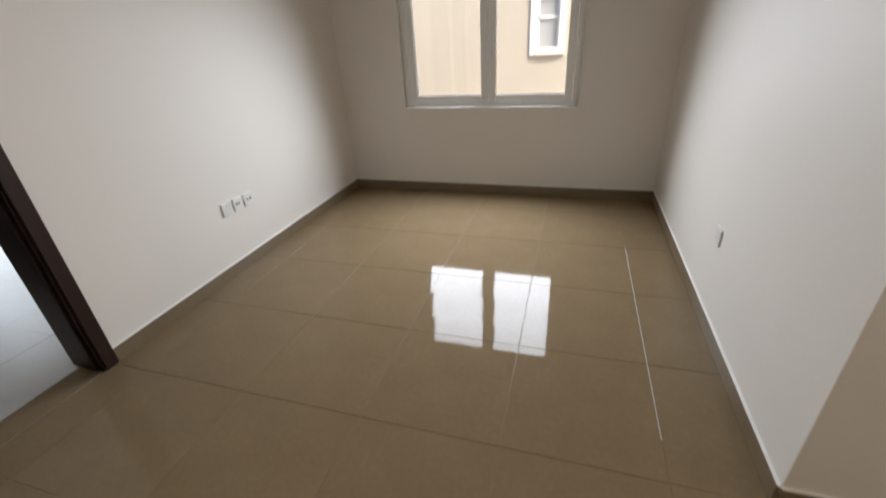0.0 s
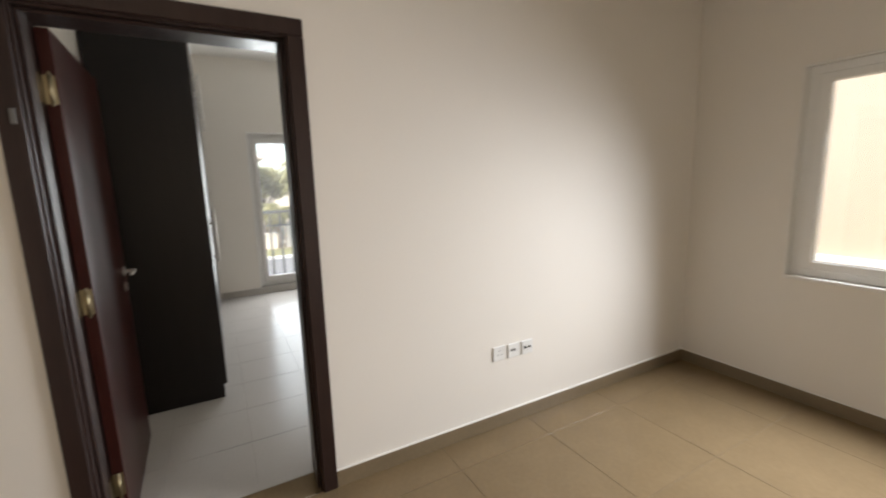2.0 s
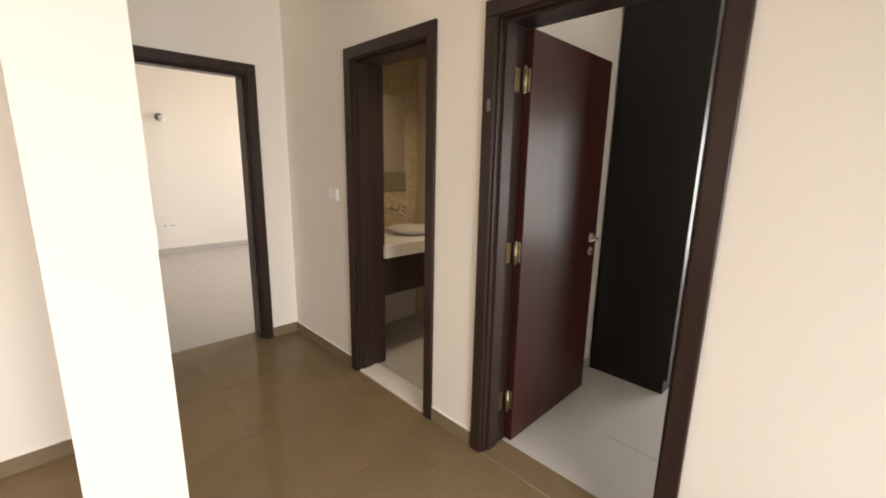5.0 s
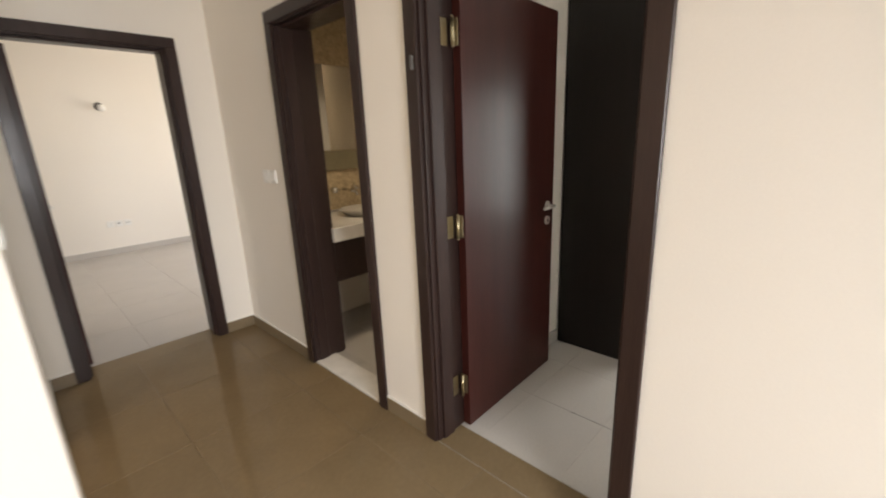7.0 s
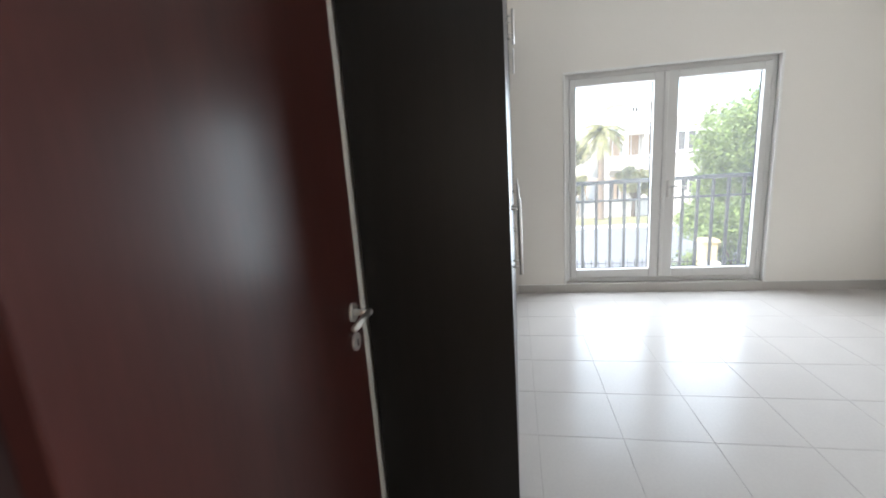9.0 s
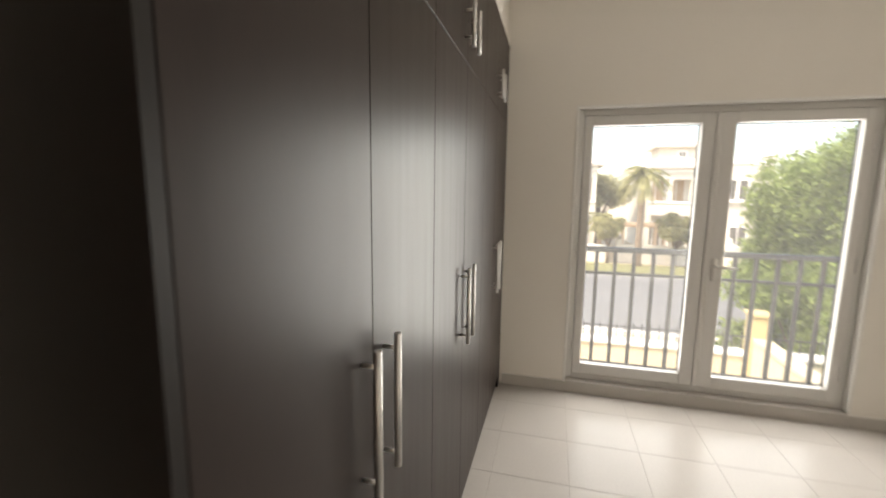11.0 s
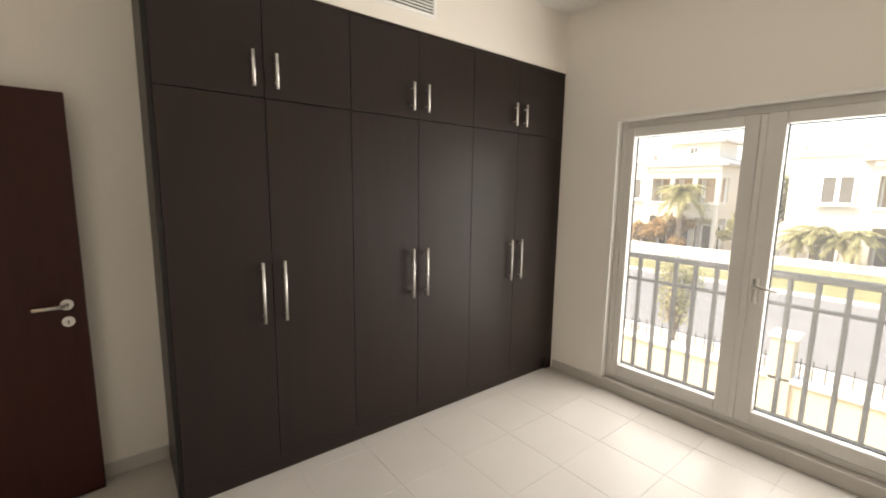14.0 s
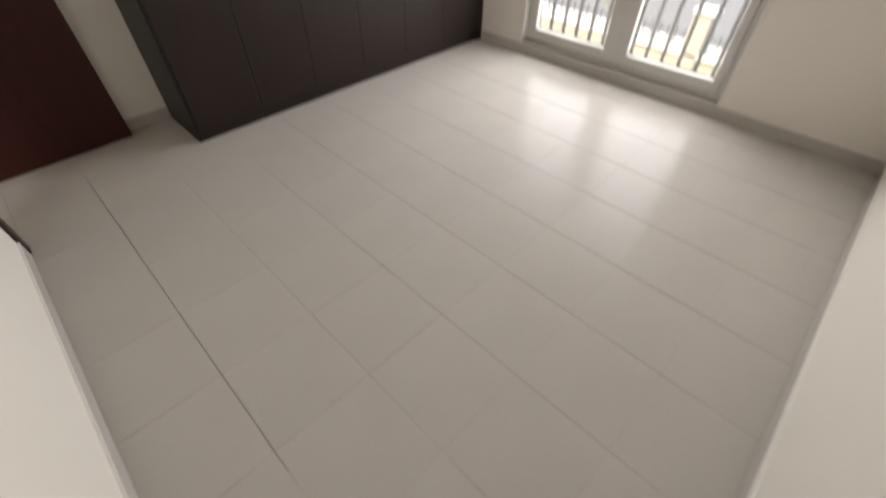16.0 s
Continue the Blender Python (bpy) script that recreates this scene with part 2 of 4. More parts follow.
def part(name, bm, mat, parent=None, label="", smooth=False):
    ob = new(name, mesh_of(name, bm, mat, smooth))
    if parent is not None:
        ob.parent = parent
        ob.matrix_parent_inverse = parent.matrix_world.inverted()
    if label:
        ob["label"] = label
    return ob


def thing(name, place=(0, 0, 0)):
    ob = new(name)
    ob.empty_display_size = 0.1
    ob.matrix_world = Matrix.Translation(place)
    return ob


def boxes(name, mat, spans, parent=None, label="", bevel=0.0):
    bm = bmesh.new()
    for lo, hi in spans:
        box(bm, lo, hi, bevel)
    return part(name, bm, mat, parent, label)


def structure(name, mat, spans, label, category, bevel=0.0):
    return tagged(boxes(name, mat, spans, bevel=bevel), label, category, kind="structure")


# ---- plan ----
H = 3.07          # storey height inside
WT = 0.22         # wall between hall and bedroom
BED_W, BED_S, BED_N = -4.24, -3.76, 0.19
BED_DOOR = (-3.672, -2.858)    # clear opening along y
BATH_DOOR = (-4.822, -4.13)
END_DOOR = (0.292, 1.068)      # along x
DOOR_H = 2.062
LIN = 0.025       # lining thickness
END_Y = -5.80
GROUND = -3.4


def wall_along_y(name, x0, x1, y0, y1, openings, label, top=H):
    """A wall with openings (y0, y1, z0, z1)."""
    spans, at = [], y0
    for a, b, z0, z1 in sorted(openings):
        spans.append(((x0, at, 0), (x1, a, top)))
        if z0 > 0:
            spans.append(((x0, a, 0), (x1, b, z0)))
        spans.append(((x0, a, z1), (x1, b, top)))
        at = b
    spans.append(((x0, at, 0), (x1, y1, top)))
    return structure(name, PAINT, spans, label, "wall")


def wall_along_x(name, y0, y1, x0, x1, openings, label, top=H):
    spans, at = [], x0
    for a, b, z0, z1 in sorted(openings):
        spans.append(((at, y0, 0), (a, y1, top)))
        if z0 > 0:
            spans.append(((a, y0, 0), (b, y1, z0)))
        spans.append(((a, y0, z1), (b, y1, top)))
        at = b
    spans.append(((at, y0, 0), (x1, y1, top)))
    return structure(name, PAINT, spans, label, "wall")


wall_along_y("wall_hall_west", -WT, 0, END_Y, 0,
             [(BED_DOOR[0] - LIN, BED_DOOR[1] + LIN, 0, DOOR_H + LIN), (BATH_DOOR[0] - LIN, BATH_DOOR[1] + LIN, 0, DOOR_H + LIN)],
             "cream painted plaster wall with two doorways")
WIN = (0.645, 2.21, 0.81, 2.075)
wall_along_x("wall_hall_north", 0, 0.25, -WT, 3.13, [(WIN[0] - 0.014, WIN[1] + 0.014, WIN[2] - 0.016, WIN[3] + 0.014)], "cream painted plaster wall round a window")
wall_along_y("wall_hall_east", 2.93, 3.13, -2.79, 0, [], "cream painted plaster wall ending in a corner")
# the opening is assumed, out of view, for the landing's fill
wall_along_x("wall_landing_north", -2.79, -2.59, 3.13, 5.2, [(3.6, 4.8, 0.9, 2.3)], "cream painted plaster wall of the landing")
wall_along_y("wall_landing_east", 5.0, 5.2, -5.27, -2.79, [], "cream painted plaster wall of the landing")
wall_along_x("wall_landing_south", -5.27, -5.07, 1.27, 5.0, [], "cream painted plaster wall of the landing")
# pier kept short: the unseen gap behind lets landing light into the corridor
wall_along_y("wall_partition", 1.24, 1.50, -4.35, -3.95, [], "cream painted wall pier between hall and landing")
wall_along_y("wall_corridor_east", 1.27, 1.49, END_Y, -5.27, [], "cream painted corridor wall")
wall_along_x("wall_corridor_end", END_Y - 0.2, END_Y, -2.7, 2.7, [(END_DOOR[0] - LIN, END_DOOR[1] + LIN, 0, DOOR_H + LIN)], "cream painted wall with a doorway at the corridor's end")
wall_along_y("wall_far_room_west", -2.7, -2.5, -10.07, END_Y - 0.2, [(-8.8, -7.0, 0.5, 2.4)], "white painted wall of the far room")
wall_along_y("wall_far_room_east", 2.5, 2.7, -10.07, END_Y - 0.2, [], "white painted wall of the far room")
wall_along_x("wall_far_room_south", -10.07, -9.87, -2.5, 2.5, [], "white painted wall of the far room")
# bathroom
wall_along_x("wall_bath_south", -5.62, -5.42, -2.4, -WT, [], "beige tiled wall behind the washbasin")
wall_along_y("wall_bath_west", -2.4, -2.2, -5.42, -3.9, [], "plain bathroom wall")
structure("wall_bath_return", BATH_TILE, [((-1.14, -5.409, 0), (-1.02, -4.78, 2.45))], "beige tiled wall beside the washbasin counter", "wall")
# bedroom
FR = (-2.705, -0.875, 0.0, 2.152)
wall_along_x("wall_bed_south", -3.9, BED_S, -4.49, -WT, [], "cream painted plaster wall behind the wardrobe")
wall_along_y("wall_bed_west", BED_W - 0.25, BED_W, BED_S, BED_N, [(FR[0] - 0.02, FR[1] + 0.02, FR[2], FR[3] + 0.018)], "cream painted plaster wall round the french doors")
wall_along_x("wall_bed_north", BED_N, BED_N + 0.25, -4.49, -WT, [], "cream painted plaster bedroom wall")
structure("wall_bed_bulkhead", PAINT, [((BED_W, BED_S, 2.605), (-1.296, -3.226, H))], "cream painted bulkhead above the wardrobe", "wall")

structure("ceiling_hall", CEILING_PAINT, [((-WT, END_Y - 0.2, H), (5.2, 0.25, H + 0.2))], "flat white painted ceiling", "ceiling")
structure("ceiling_bedroom", CEILING_PAINT, [((-4.49, -3.9, H), (-WT, 0.44, H + 0.2))], "flat white painted ceiling", "ceiling")
structure("ceiling_bathroom", CEILING_PAINT, [((-2.7, END_Y - 0.2, 2.45), (-WT, -3.9, 2.6))], "flat white painted ceiling", "ceiling")
structure("ceiling_far_room", CEILING_PAINT, [((-2.7, -10.07, H), (2.7, END_Y - 0.2, H + 0.2))], "flat white painted ceiling", "ceiling")
structure("bulkhead", PAINT, [((0, -0.31, 2.69), (2.93, 0, H))], "cream painted dropped bulkhead above the window", "bulkhead")

# ---- baseboards ----
SK_H, SK_T = 0.085, 0.011


def baseboard(mat, spans, label):
    base = structure("baseboard", mat, spans, label, "baseboard", bevel=0.002)
    (ax, ay, az), (bx, by, bz) = spans[0]
    # white strip paints the bright line of the baseboard's lit top edge
    boxes("lit_edge", TRIM_WHITE, [((ax, ay, bz), (bx, by, bz + 0.004))], base, "thin white line for the baseboard's lit top edge")
    return base


C = 0.075         # casing width
hall_base = "polished brown tile baseboard along the hall wall"
for a, b in ((END_Y, BATH_DOOR[0] - C), (BATH_DOOR[1] + C, BED_DOOR[0] - C), (BED_DOOR[1] + C, 0)):
    baseboard(HALL_BASE, [((0, a, 0), (SK_T, b, SK_H))], hall_base)
baseboard(HALL_BASE, [((SK_T, -SK_T, 0), (2.93 - SK_T, 0, SK_H))], hall_base)
baseboard(HALL_BASE, [((2.93 - SK_T, -2.79, 0), (2.93, 0, SK_H))], hall_base)
baseboard(HALL_BASE, [((2.93, -2.79 - SK_T, 0), (5.0, -2.79, SK_H))], hall_base)
baseboard(HALL_BASE, [((1.27, -5.07, 0), (5.0, -5.07 + SK_T, SK_H))], hall_base)
baseboard(HALL_BASE, [((1.50, -4.35, 0), (1.50 + SK_T, -3.95, SK_H))], hall_base)
baseboard(HALL_BASE, [((1.27 - SK_T, END_Y, 0), (1.27, -5.07, SK_H))], hall_base)
baseboard(HALL_BASE, [((1.24 - SK_T, -4.35, 0), (1.24, -3.95, SK_H))], hall_base)
baseboard(HALL_BASE, [((1.24 - SK_T, -3.95, 0), (1.50 + SK_T, -3.95 + SK_T, SK_H))], hall_base)
baseboard(HALL_BASE, [((SK_T, END_Y, 0), (END_DOOR[0] - C, END_Y + SK_T, SK_H))], hall_base)
baseboard(HALL_BASE, [((END_DOOR[1] + C, END_Y, 0), (1.27 - SK_T, END_Y + SK_T, SK_H))], hall_base)
bed_base = "cream tile baseboard along the bedroom wall"
baseboard(BED_TILE, [((-1.295, BED_S, 0), (-WT, BED_S + SK_T, SK_H))], bed_base)
baseboard(BED_TILE, [((-WT - SK_T, BED_DOOR[1] + C, 0), (-WT, BED_N, SK_H))], bed_base)
baseboard(BED_TILE, [((BED_W + SK_T, BED_N - SK_T, 0), (-WT - SK_T, BED_N, SK_H))], bed_base)
baseboard(BED_TILE, [((BED_W, -3.2, 0), (BED_W + SK_T, FR[0], SK_H))], bed_base)
baseboard(BED_TILE, [((BED_W, FR[1], 0), (BED_W + SK_T, BED_N, SK_H))], bed_base)
baseboard(BED_TILE, [((-2.5, -9.87, 0), (2.5, -9.87 + SK_T, SK_H))], "cream tile baseboard along the far room wall")


# ---- doors ----
def door_frame(name, axis, opening, w0, w1, label, rebate=True):
    """Casing and lining of a doorway. axis 'y': the wall spans x from w0 to w1 and the opening runs along y."""
    a, b = opening

    def span(u0, u1, v0, v1, z0, z1):
        return ((v0, u0, z0), (v1, u1, z1)) if axis == "y" else ((u0, v0, z0), (u1, v1, z1))

    fr = thing(name, (w0, a, 0) if axis == "y" else (a, w0, 0))
    for side, (v0, v1) in (("front", (w1 + 0.0, w1 + 0.018)), ("back", (w0 - 0.018, w0))):
        for u0, u1 in ((a - C, a - 0.008), (b + 0.008, b + C)):
            boxes("casing", WENGE, [span(u0, u1, v0, v1, 0, DOOR_H + 0.008)], fr, bevel=0.004)
        boxes("head_casing", WENGE, [span(a - C, b + C, v0, v1, DOOR_H + 0.008, DOOR_H + C)], fr, bevel=0.004)
    for u0, u1 in ((a - LIN + 0.002, a), (b, b + LIN - 0.002)):
        boxes("lining", WENGE, [span(u0, u1, w0, w1, 0, DOOR_H)], fr, bevel=0.002)
    boxes("head_lining", WENGE, [span(a - LIN + 0.002, b + LIN - 0.002, w0, w1, DOOR_H, DOOR_H + LIN - 0.002)], fr, bevel=0.002)
    if rebate:
        mid = w0 + 0.118
        for u0, u1 in ((a, a + 0.012), (b - 0.012, b)):
            boxes("stop", WENGE, [span(u0, u1, mid, w1 - 0.03, 0, DOOR_H)], fr, bevel=0.003)
        boxes("head_stop", WENGE, [span(a + 0.012, b - 0.012, mid, w1 - 0.03, DOOR_H - 0.012, DOOR_H)], fr, bevel=0.003)
    return tagged(fr, label, "door frame", kind="structure")


door_frame("door_1", "y", BED_DOOR, -WT, 0, "dark wenge door frame of the bedroom")
door_frame("door_2", "y", BATH_DOOR, -WT, 0, "dark wenge door frame of the bathroom")
door_frame("door_3", "x", END_DOOR, END_Y - 0.2, END_Y, "dark wenge door frame at the corridor's end")


def lever_set(parent, x, z, y_face, out, tip):
    """Lever handle and key escutcheon on a leaf that lies along x; out: +1/-1 along y; tip: direction of the lever along x."""
    bm = bmesh.new()
    cyl(bm, (x, y_face, z), (x, y_face + out * 0.009, z), 0.026, segs=24)
    part("rose", bm, STEEL, parent, "satin steel rose", True)
    bm = bmesh.new()
    cyl(bm, (x, y_face + out * 0.009, z), (x, y_face + out * 0.05, z), 0.009)
    ball(bm, (x, y_face + out * 0.05, z), 0.0095)
    cyl(bm, (x, y_face + out * 0.05, z), (x + tip * 0.115, y_face + out * 0.05, z), 0.009)
    ball(bm, (x + tip * 0.115, y_face + out * 0.05, z), 0.009)
    part("lever", bm, STEEL, parent, "satin steel lever handle", True)
    bm = bmesh.new()
    cyl(bm, (x, y_face, z - 0.085), (x, y_face + out * 0.008, z - 0.085), 0.025, segs=24)
    esc = part("escutcheon", bm, STEEL, parent, "round steel keyhole cover", True)
    bm = bmesh.new()
    box(bm, (x - 0.003, y_face + out * 0.008, z - 0.097), (x + 0.003, y_face + out * 0.0095, z - 0.078))
    part("keyhole", bm, DARK_PLASTIC, esc)


def hinge(parent, x, y, z):
    bm = bmesh.new()
    cyl(bm, (x, y, z - 0.052), (x, y, z + 0.052), 0.007, segs=12)
    ball(bm, (x, y, z + 0.054), 0.006, u=8, v=6)
    ball(bm, (x, y, z - 0.054), 0.006, u=8, v=6)
    for k in (-0.031, -0.0105, 0.0105, 0.031):
        cyl(bm, (x, y, z + k - 0.0006), (x, y, z + k + 0.0006), 0.0078, segs=12)
    h = part("hinge", bm, BRASS, parent, "aged brass butt hinge", True)
    bm = bmesh.new()
    box(bm, (x + 0.005, y - 0.028, z - 0.05), (x + 0.042, y - 0.0245, z + 0.05))
    box(bm, (x - 0.022, y - 0.026, z - 0.05), (x - 0.0185, y + 0.012, z + 0.05))
    for k in (-0.033, 0, 0.033):
        cyl(bm, (x + 0.026, y - 0.0245, z + k), (x + 0.026, y - 0.0225, z + k), 0.004, segs=8)
        cyl(bm, (x - 0.018, y - 0.002, z + k), (x - 0.0165, y - 0.002, z + k), 0.004, segs=8)
    part("hinge_leaf", bm, BRASS, h)


leaf = thing("bedroom_door", (-0.165, -3.645, 0.008))
bm = bmesh.new()
box(bm, (-0.997, -3.667, 0.008), (-0.178, -3.625, 2.05), 0.002)
part("door_leaf", bm, LEAF_WOOD, leaf)
lever_set(leaf, -0.925, 1.033, -3.625, 1, 1)
lever_set(leaf, -0.925, 1.033, -3.667, -1, 1)
bm = bmesh.new()
box(bm, (-0.9985, -3.656, 0.93), (-0.996, -3.636, 1.12))
part("latch_plate", bm, STEEL, leaf)
for hz in (1.835, 1.045, 0.25):
    hinge(leaf, -0.146, -3.640, hz)
leaf.matrix_world = Matrix.Translation((-0.165, -3.645, 0.008)) @ pose(0, 0, 0, 0, 0, 1.7)
tagged(leaf, "red-brown veneered bedroom door standing open at right angles", "door")

far_leaf = thing("far_room_door", (1.05, -6.0, 0.008))
bm = bmesh.new()
box(bm, (1.03, -6.83, 0.008), (1.068, -6.02, 2.05), 0.002)
part("door_leaf", bm, LEAF_WOOD, far_leaf)
bm = bmesh.new()
cyl(bm, (1.03, -6.77, 1.04), (0.985, -6.77, 1.04), 0.009)
cyl(bm, (0.985, -6.77, 1.04), (0.985, -6.66, 1.04), 0.009)
cyl(bm, (1.03, -6.77, 1.04), (1.02, -6.77, 1.04), 0.026)
part("lever", bm, STEEL, far_leaf, "satin steel lever handle", True)
tagged(far_leaf, "dark veneered door of the far room, open inwards", "door")

structure("threshold_bathroom", MARBLE, [((-0.155, BATH_DOOR[0], 0), (-0.002, BATH_DOOR[1], 0.012))], "pale marble threshold in the bathroom doorway", "threshold", 0.003)
structure("threshold_bedroom", BED_TILE, [((-WT, BED_DOOR[0], 0), (-0.162, BED_DOOR[1], 0.003))], "pale tile strip in the bedroom doorway", "threshold", 0.001)
structure("threshold_hall", HALL_TILE, [((-0.1605, BED_DOOR[0], 0), (-0.001, BED_DOOR[1], 0.002))], "polished brown tile strip in the bedroom doorway", "threshold", 0.001)

# ---- hall window ----
win = thing("window_1", (1.43, 0.03, 0.81))
y0, y1 = 0.035, 0.095
x0, x1, z0, z1 = WIN
boxes("sill", TRIM_WHITE, [((x0, -0.022, z0 - 0.016), (x1, y0, z0 + 0.006))], win, "thin white sill", 0.003)
for name, lo, hi in (("frame_jamb", (x0, y0, z0 + 0.006), (x0 + 0.05, y1, z1)), ("frame_jamb", (x1 - 0.05, y0, z0 + 0.006), (x1, y1, z1)),
                     ("frame_head", (x0 + 0.05, y0, z1 - 0.05), (x1 - 0.05, y1, z1)), ("frame_base", (x0 + 0.05, y0, z0 + 0.006), (x1 - 0.05, y1, z0 + 0.056))):
    boxes(name, PVC, [(lo, hi)], win, bevel=0.004)
for s0, s1 in ((0.697, 1.432), (1.44, 2.158)):
    sash = thing("sash", (s0, 0.03, 0.87))
    sash.parent = win
    sash.matrix_parent_inverse = win.matrix_world.inverted()
    sw = 0.062
    yy0, yy1 = 0.025, 0.085
    bz0, bz1 = z0 + 0.052, z1 - 0.048
    boxes("sash_frame", PVC, [((s0, yy0, bz0), (s0 + sw, yy1, bz1)), ((s1 - sw, yy0, bz0), (s1, yy1, bz1)), ((s0 + sw, yy0, bz0), (s1 - sw, yy1, bz0 + 0.05)), ((s0 + sw, yy0, bz1 - 0.05), (s1 - sw, yy1, bz1))], sash, bevel=0.005)
    gp = boxes("pane", GLASS_FAINT_VEIL, [((s0 + sw, 0.055, bz0 + 0.05), (s1 - sw, 0.061, bz1 - 0.05))], sash, "clear window glass")
    gp.visible_shadow = False
for lo, hi in (((x0 - 0.014, 0.035, z0 - 0.016), (x0, 0.095, z1)), ((x1, 0.035, z0 - 0.016), (x1 + 0.014, 0.095, z1)), ((x0 - 0.014, 0.035, z1), (x1 + 0.014, 0.095, z1 + 0.014)), ((x0, 0.035, z0 - 0.016), (x1, 0.095, z0 + 0.006))):
    boxes("frame_packing", PVC, [(lo, hi)], win)
bm = bmesh.new()
box(bm, (1.421, 0.012, 1.30), (1.447, 0.0248, 1.36), 0.004)
cyl(bm, (1.434, 0.012, 1.33), (1.434, -0.022, 1.33), 0.008)
box(bm, (1.424, -0.034, 1.22), (1.444, -0.018, 1.345), 0.006, 2)
part("window_handle", bm, PVC, win, "white window handle", True)
for lo, hi in (((x0 - 0.014, -0.007, z0 - 0.016), (x0, 0.035, z1)), ((x1, -0.007, z0 - 0.016), (x1 + 0.014, 0.035, z1)), ((x0 - 0.014, -0.007, z1), (x1 + 0.014, 0.035, z1 + 0.014))):
    boxes("edge_bead", TRIM_WHITE, [(lo, hi)], win, "white edge bead", 0.002)
tagged(win, "white two-sash window with clear glass in a shallow reveal", "window", kind="structure")

# ---- french doors ----
fd = thing("window_2", (BED_W - 0.06, -1.79, 0.0))
fx0, fx1 = BED_W - 0.13, BED_W - 0.055
boxes("step_sill", BED_TILE, [((BED_W - 0.24, FR[0], 0), (BED_W + 0.012, FR[1], 0.095))], fd, "cream tiled upstand under the doors", 0.003)
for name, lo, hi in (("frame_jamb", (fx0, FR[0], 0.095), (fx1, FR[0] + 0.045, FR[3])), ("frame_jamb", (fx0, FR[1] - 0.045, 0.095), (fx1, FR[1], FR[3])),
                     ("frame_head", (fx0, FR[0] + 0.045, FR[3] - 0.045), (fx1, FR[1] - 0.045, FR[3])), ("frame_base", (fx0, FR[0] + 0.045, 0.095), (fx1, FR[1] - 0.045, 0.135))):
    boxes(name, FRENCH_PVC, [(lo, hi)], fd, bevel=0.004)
for n, (d0, d1, g0, g1) in enumerate(((-2.657, -1.80, -2.60, -1.897), (-1.786, -0.923, -1.684, -0.98))):
    dl = thing("french_leaf", (fx1, d0, 0.14))
    dl.parent = fd
    dl.matrix_parent_inverse = fd.matrix_world.inverted()
    lx0, lx1 = fx0 + 0.012, fx1 + 0.012
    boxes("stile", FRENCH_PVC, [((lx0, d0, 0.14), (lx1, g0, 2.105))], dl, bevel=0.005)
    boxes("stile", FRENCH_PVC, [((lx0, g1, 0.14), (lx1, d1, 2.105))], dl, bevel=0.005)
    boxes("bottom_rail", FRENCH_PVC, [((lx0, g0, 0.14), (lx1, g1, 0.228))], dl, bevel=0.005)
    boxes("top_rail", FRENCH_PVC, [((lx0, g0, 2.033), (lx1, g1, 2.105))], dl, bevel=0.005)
    gk = 0.006
    boxes("gasket", RUBBER, [((BED_W - 0.105, g0, 0.228), (BED_W - 0.095, g0 + gk, 2.033)), ((BED_W - 0.105, g1 - gk, 0.228), (BED_W - 0.095, g1, 2.033)), ((BED_W - 0.105, g0 + gk, 0.228), (BED_W - 0.095, g1 - gk, 0.228 + gk)), ((BED_W - 0.105, g0 + gk, 2.033 - gk), (BED_W - 0.095, g1 - gk, 2.033))], dl)
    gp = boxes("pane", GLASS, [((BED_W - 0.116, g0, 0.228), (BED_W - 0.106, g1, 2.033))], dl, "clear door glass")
    gp.visible_shadow = False
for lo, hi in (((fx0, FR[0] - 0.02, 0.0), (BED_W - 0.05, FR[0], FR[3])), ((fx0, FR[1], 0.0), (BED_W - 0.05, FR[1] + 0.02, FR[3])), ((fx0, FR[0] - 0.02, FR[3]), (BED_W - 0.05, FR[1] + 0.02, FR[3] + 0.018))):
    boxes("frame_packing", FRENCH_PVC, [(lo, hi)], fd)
boxes("astragal", FRENCH_PVC, [((fx1 + 0.012, -1.812, 0.145), (fx1 + 0.024, -1.774, 2.10))], fd, bevel=0.004)
bm = bmesh.new()
hx = fx1 + 0.012
box(bm, (hx, -1.752, 0.94), (hx + 0.012, -1.722, 1.10), 0.004)
cyl(bm, (hx + 0.012, -1.737, 1.05), (hx + 0.05, -1.737, 1.05), 0.009)
cyl(bm, (hx + 0.05, -1.737, 1.05), (hx + 0.055, -1.61, 1.043), 0.010, 0.008)
ball(bm, (hx + 0.05, -1.737, 1.05), 0.011)
part("lever_handle", bm, STEEL, fd, "satin steel lever handle", True)
for yh in (FR[0] + 0.04, FR[1] - 0.04):
    for zh in (0.35, 1.1, 1.9):
        bm = bmesh.new()
        cyl(bm, (fx1 + 0.014, yh, zh - 0.05), (fx1 + 0.014, yh, zh + 0.05), 0.009)
        part("door_hinge", bm, FRENCH_PVC, fd)
for lo, hi in (((BED_W - 0.05, FR[0] - 0.02, 0.095), (BED_W + 0.006, FR[0], FR[3])), ((BED_W - 0.05, FR[1], 0.095), (BED_W + 0.006, FR[1] + 0.02, FR[3])), ((BED_W - 0.05, FR[0] - 0.02, FR[3]), (BED_W + 0.006, FR[1] + 0.02, FR[3] + 0.018))):
    boxes("edge_bead", TRIM_WHITE, [(lo, hi)], fd, "white edge bead", 0.002)
tagged(fd, "white french doors with two full glass leaves", "window", kind="structure")

# ---- balcony railing ----
rail = thing("balcony_railing", (-4.62, -1.79, 0.08))
RX = -4.60
boxes("top_rail", RAIL_PAINT, [((RX - 0.03, -2.85, 1.075), (RX + 0.03, -0.73, 1.115))], rail, bevel=0.004)
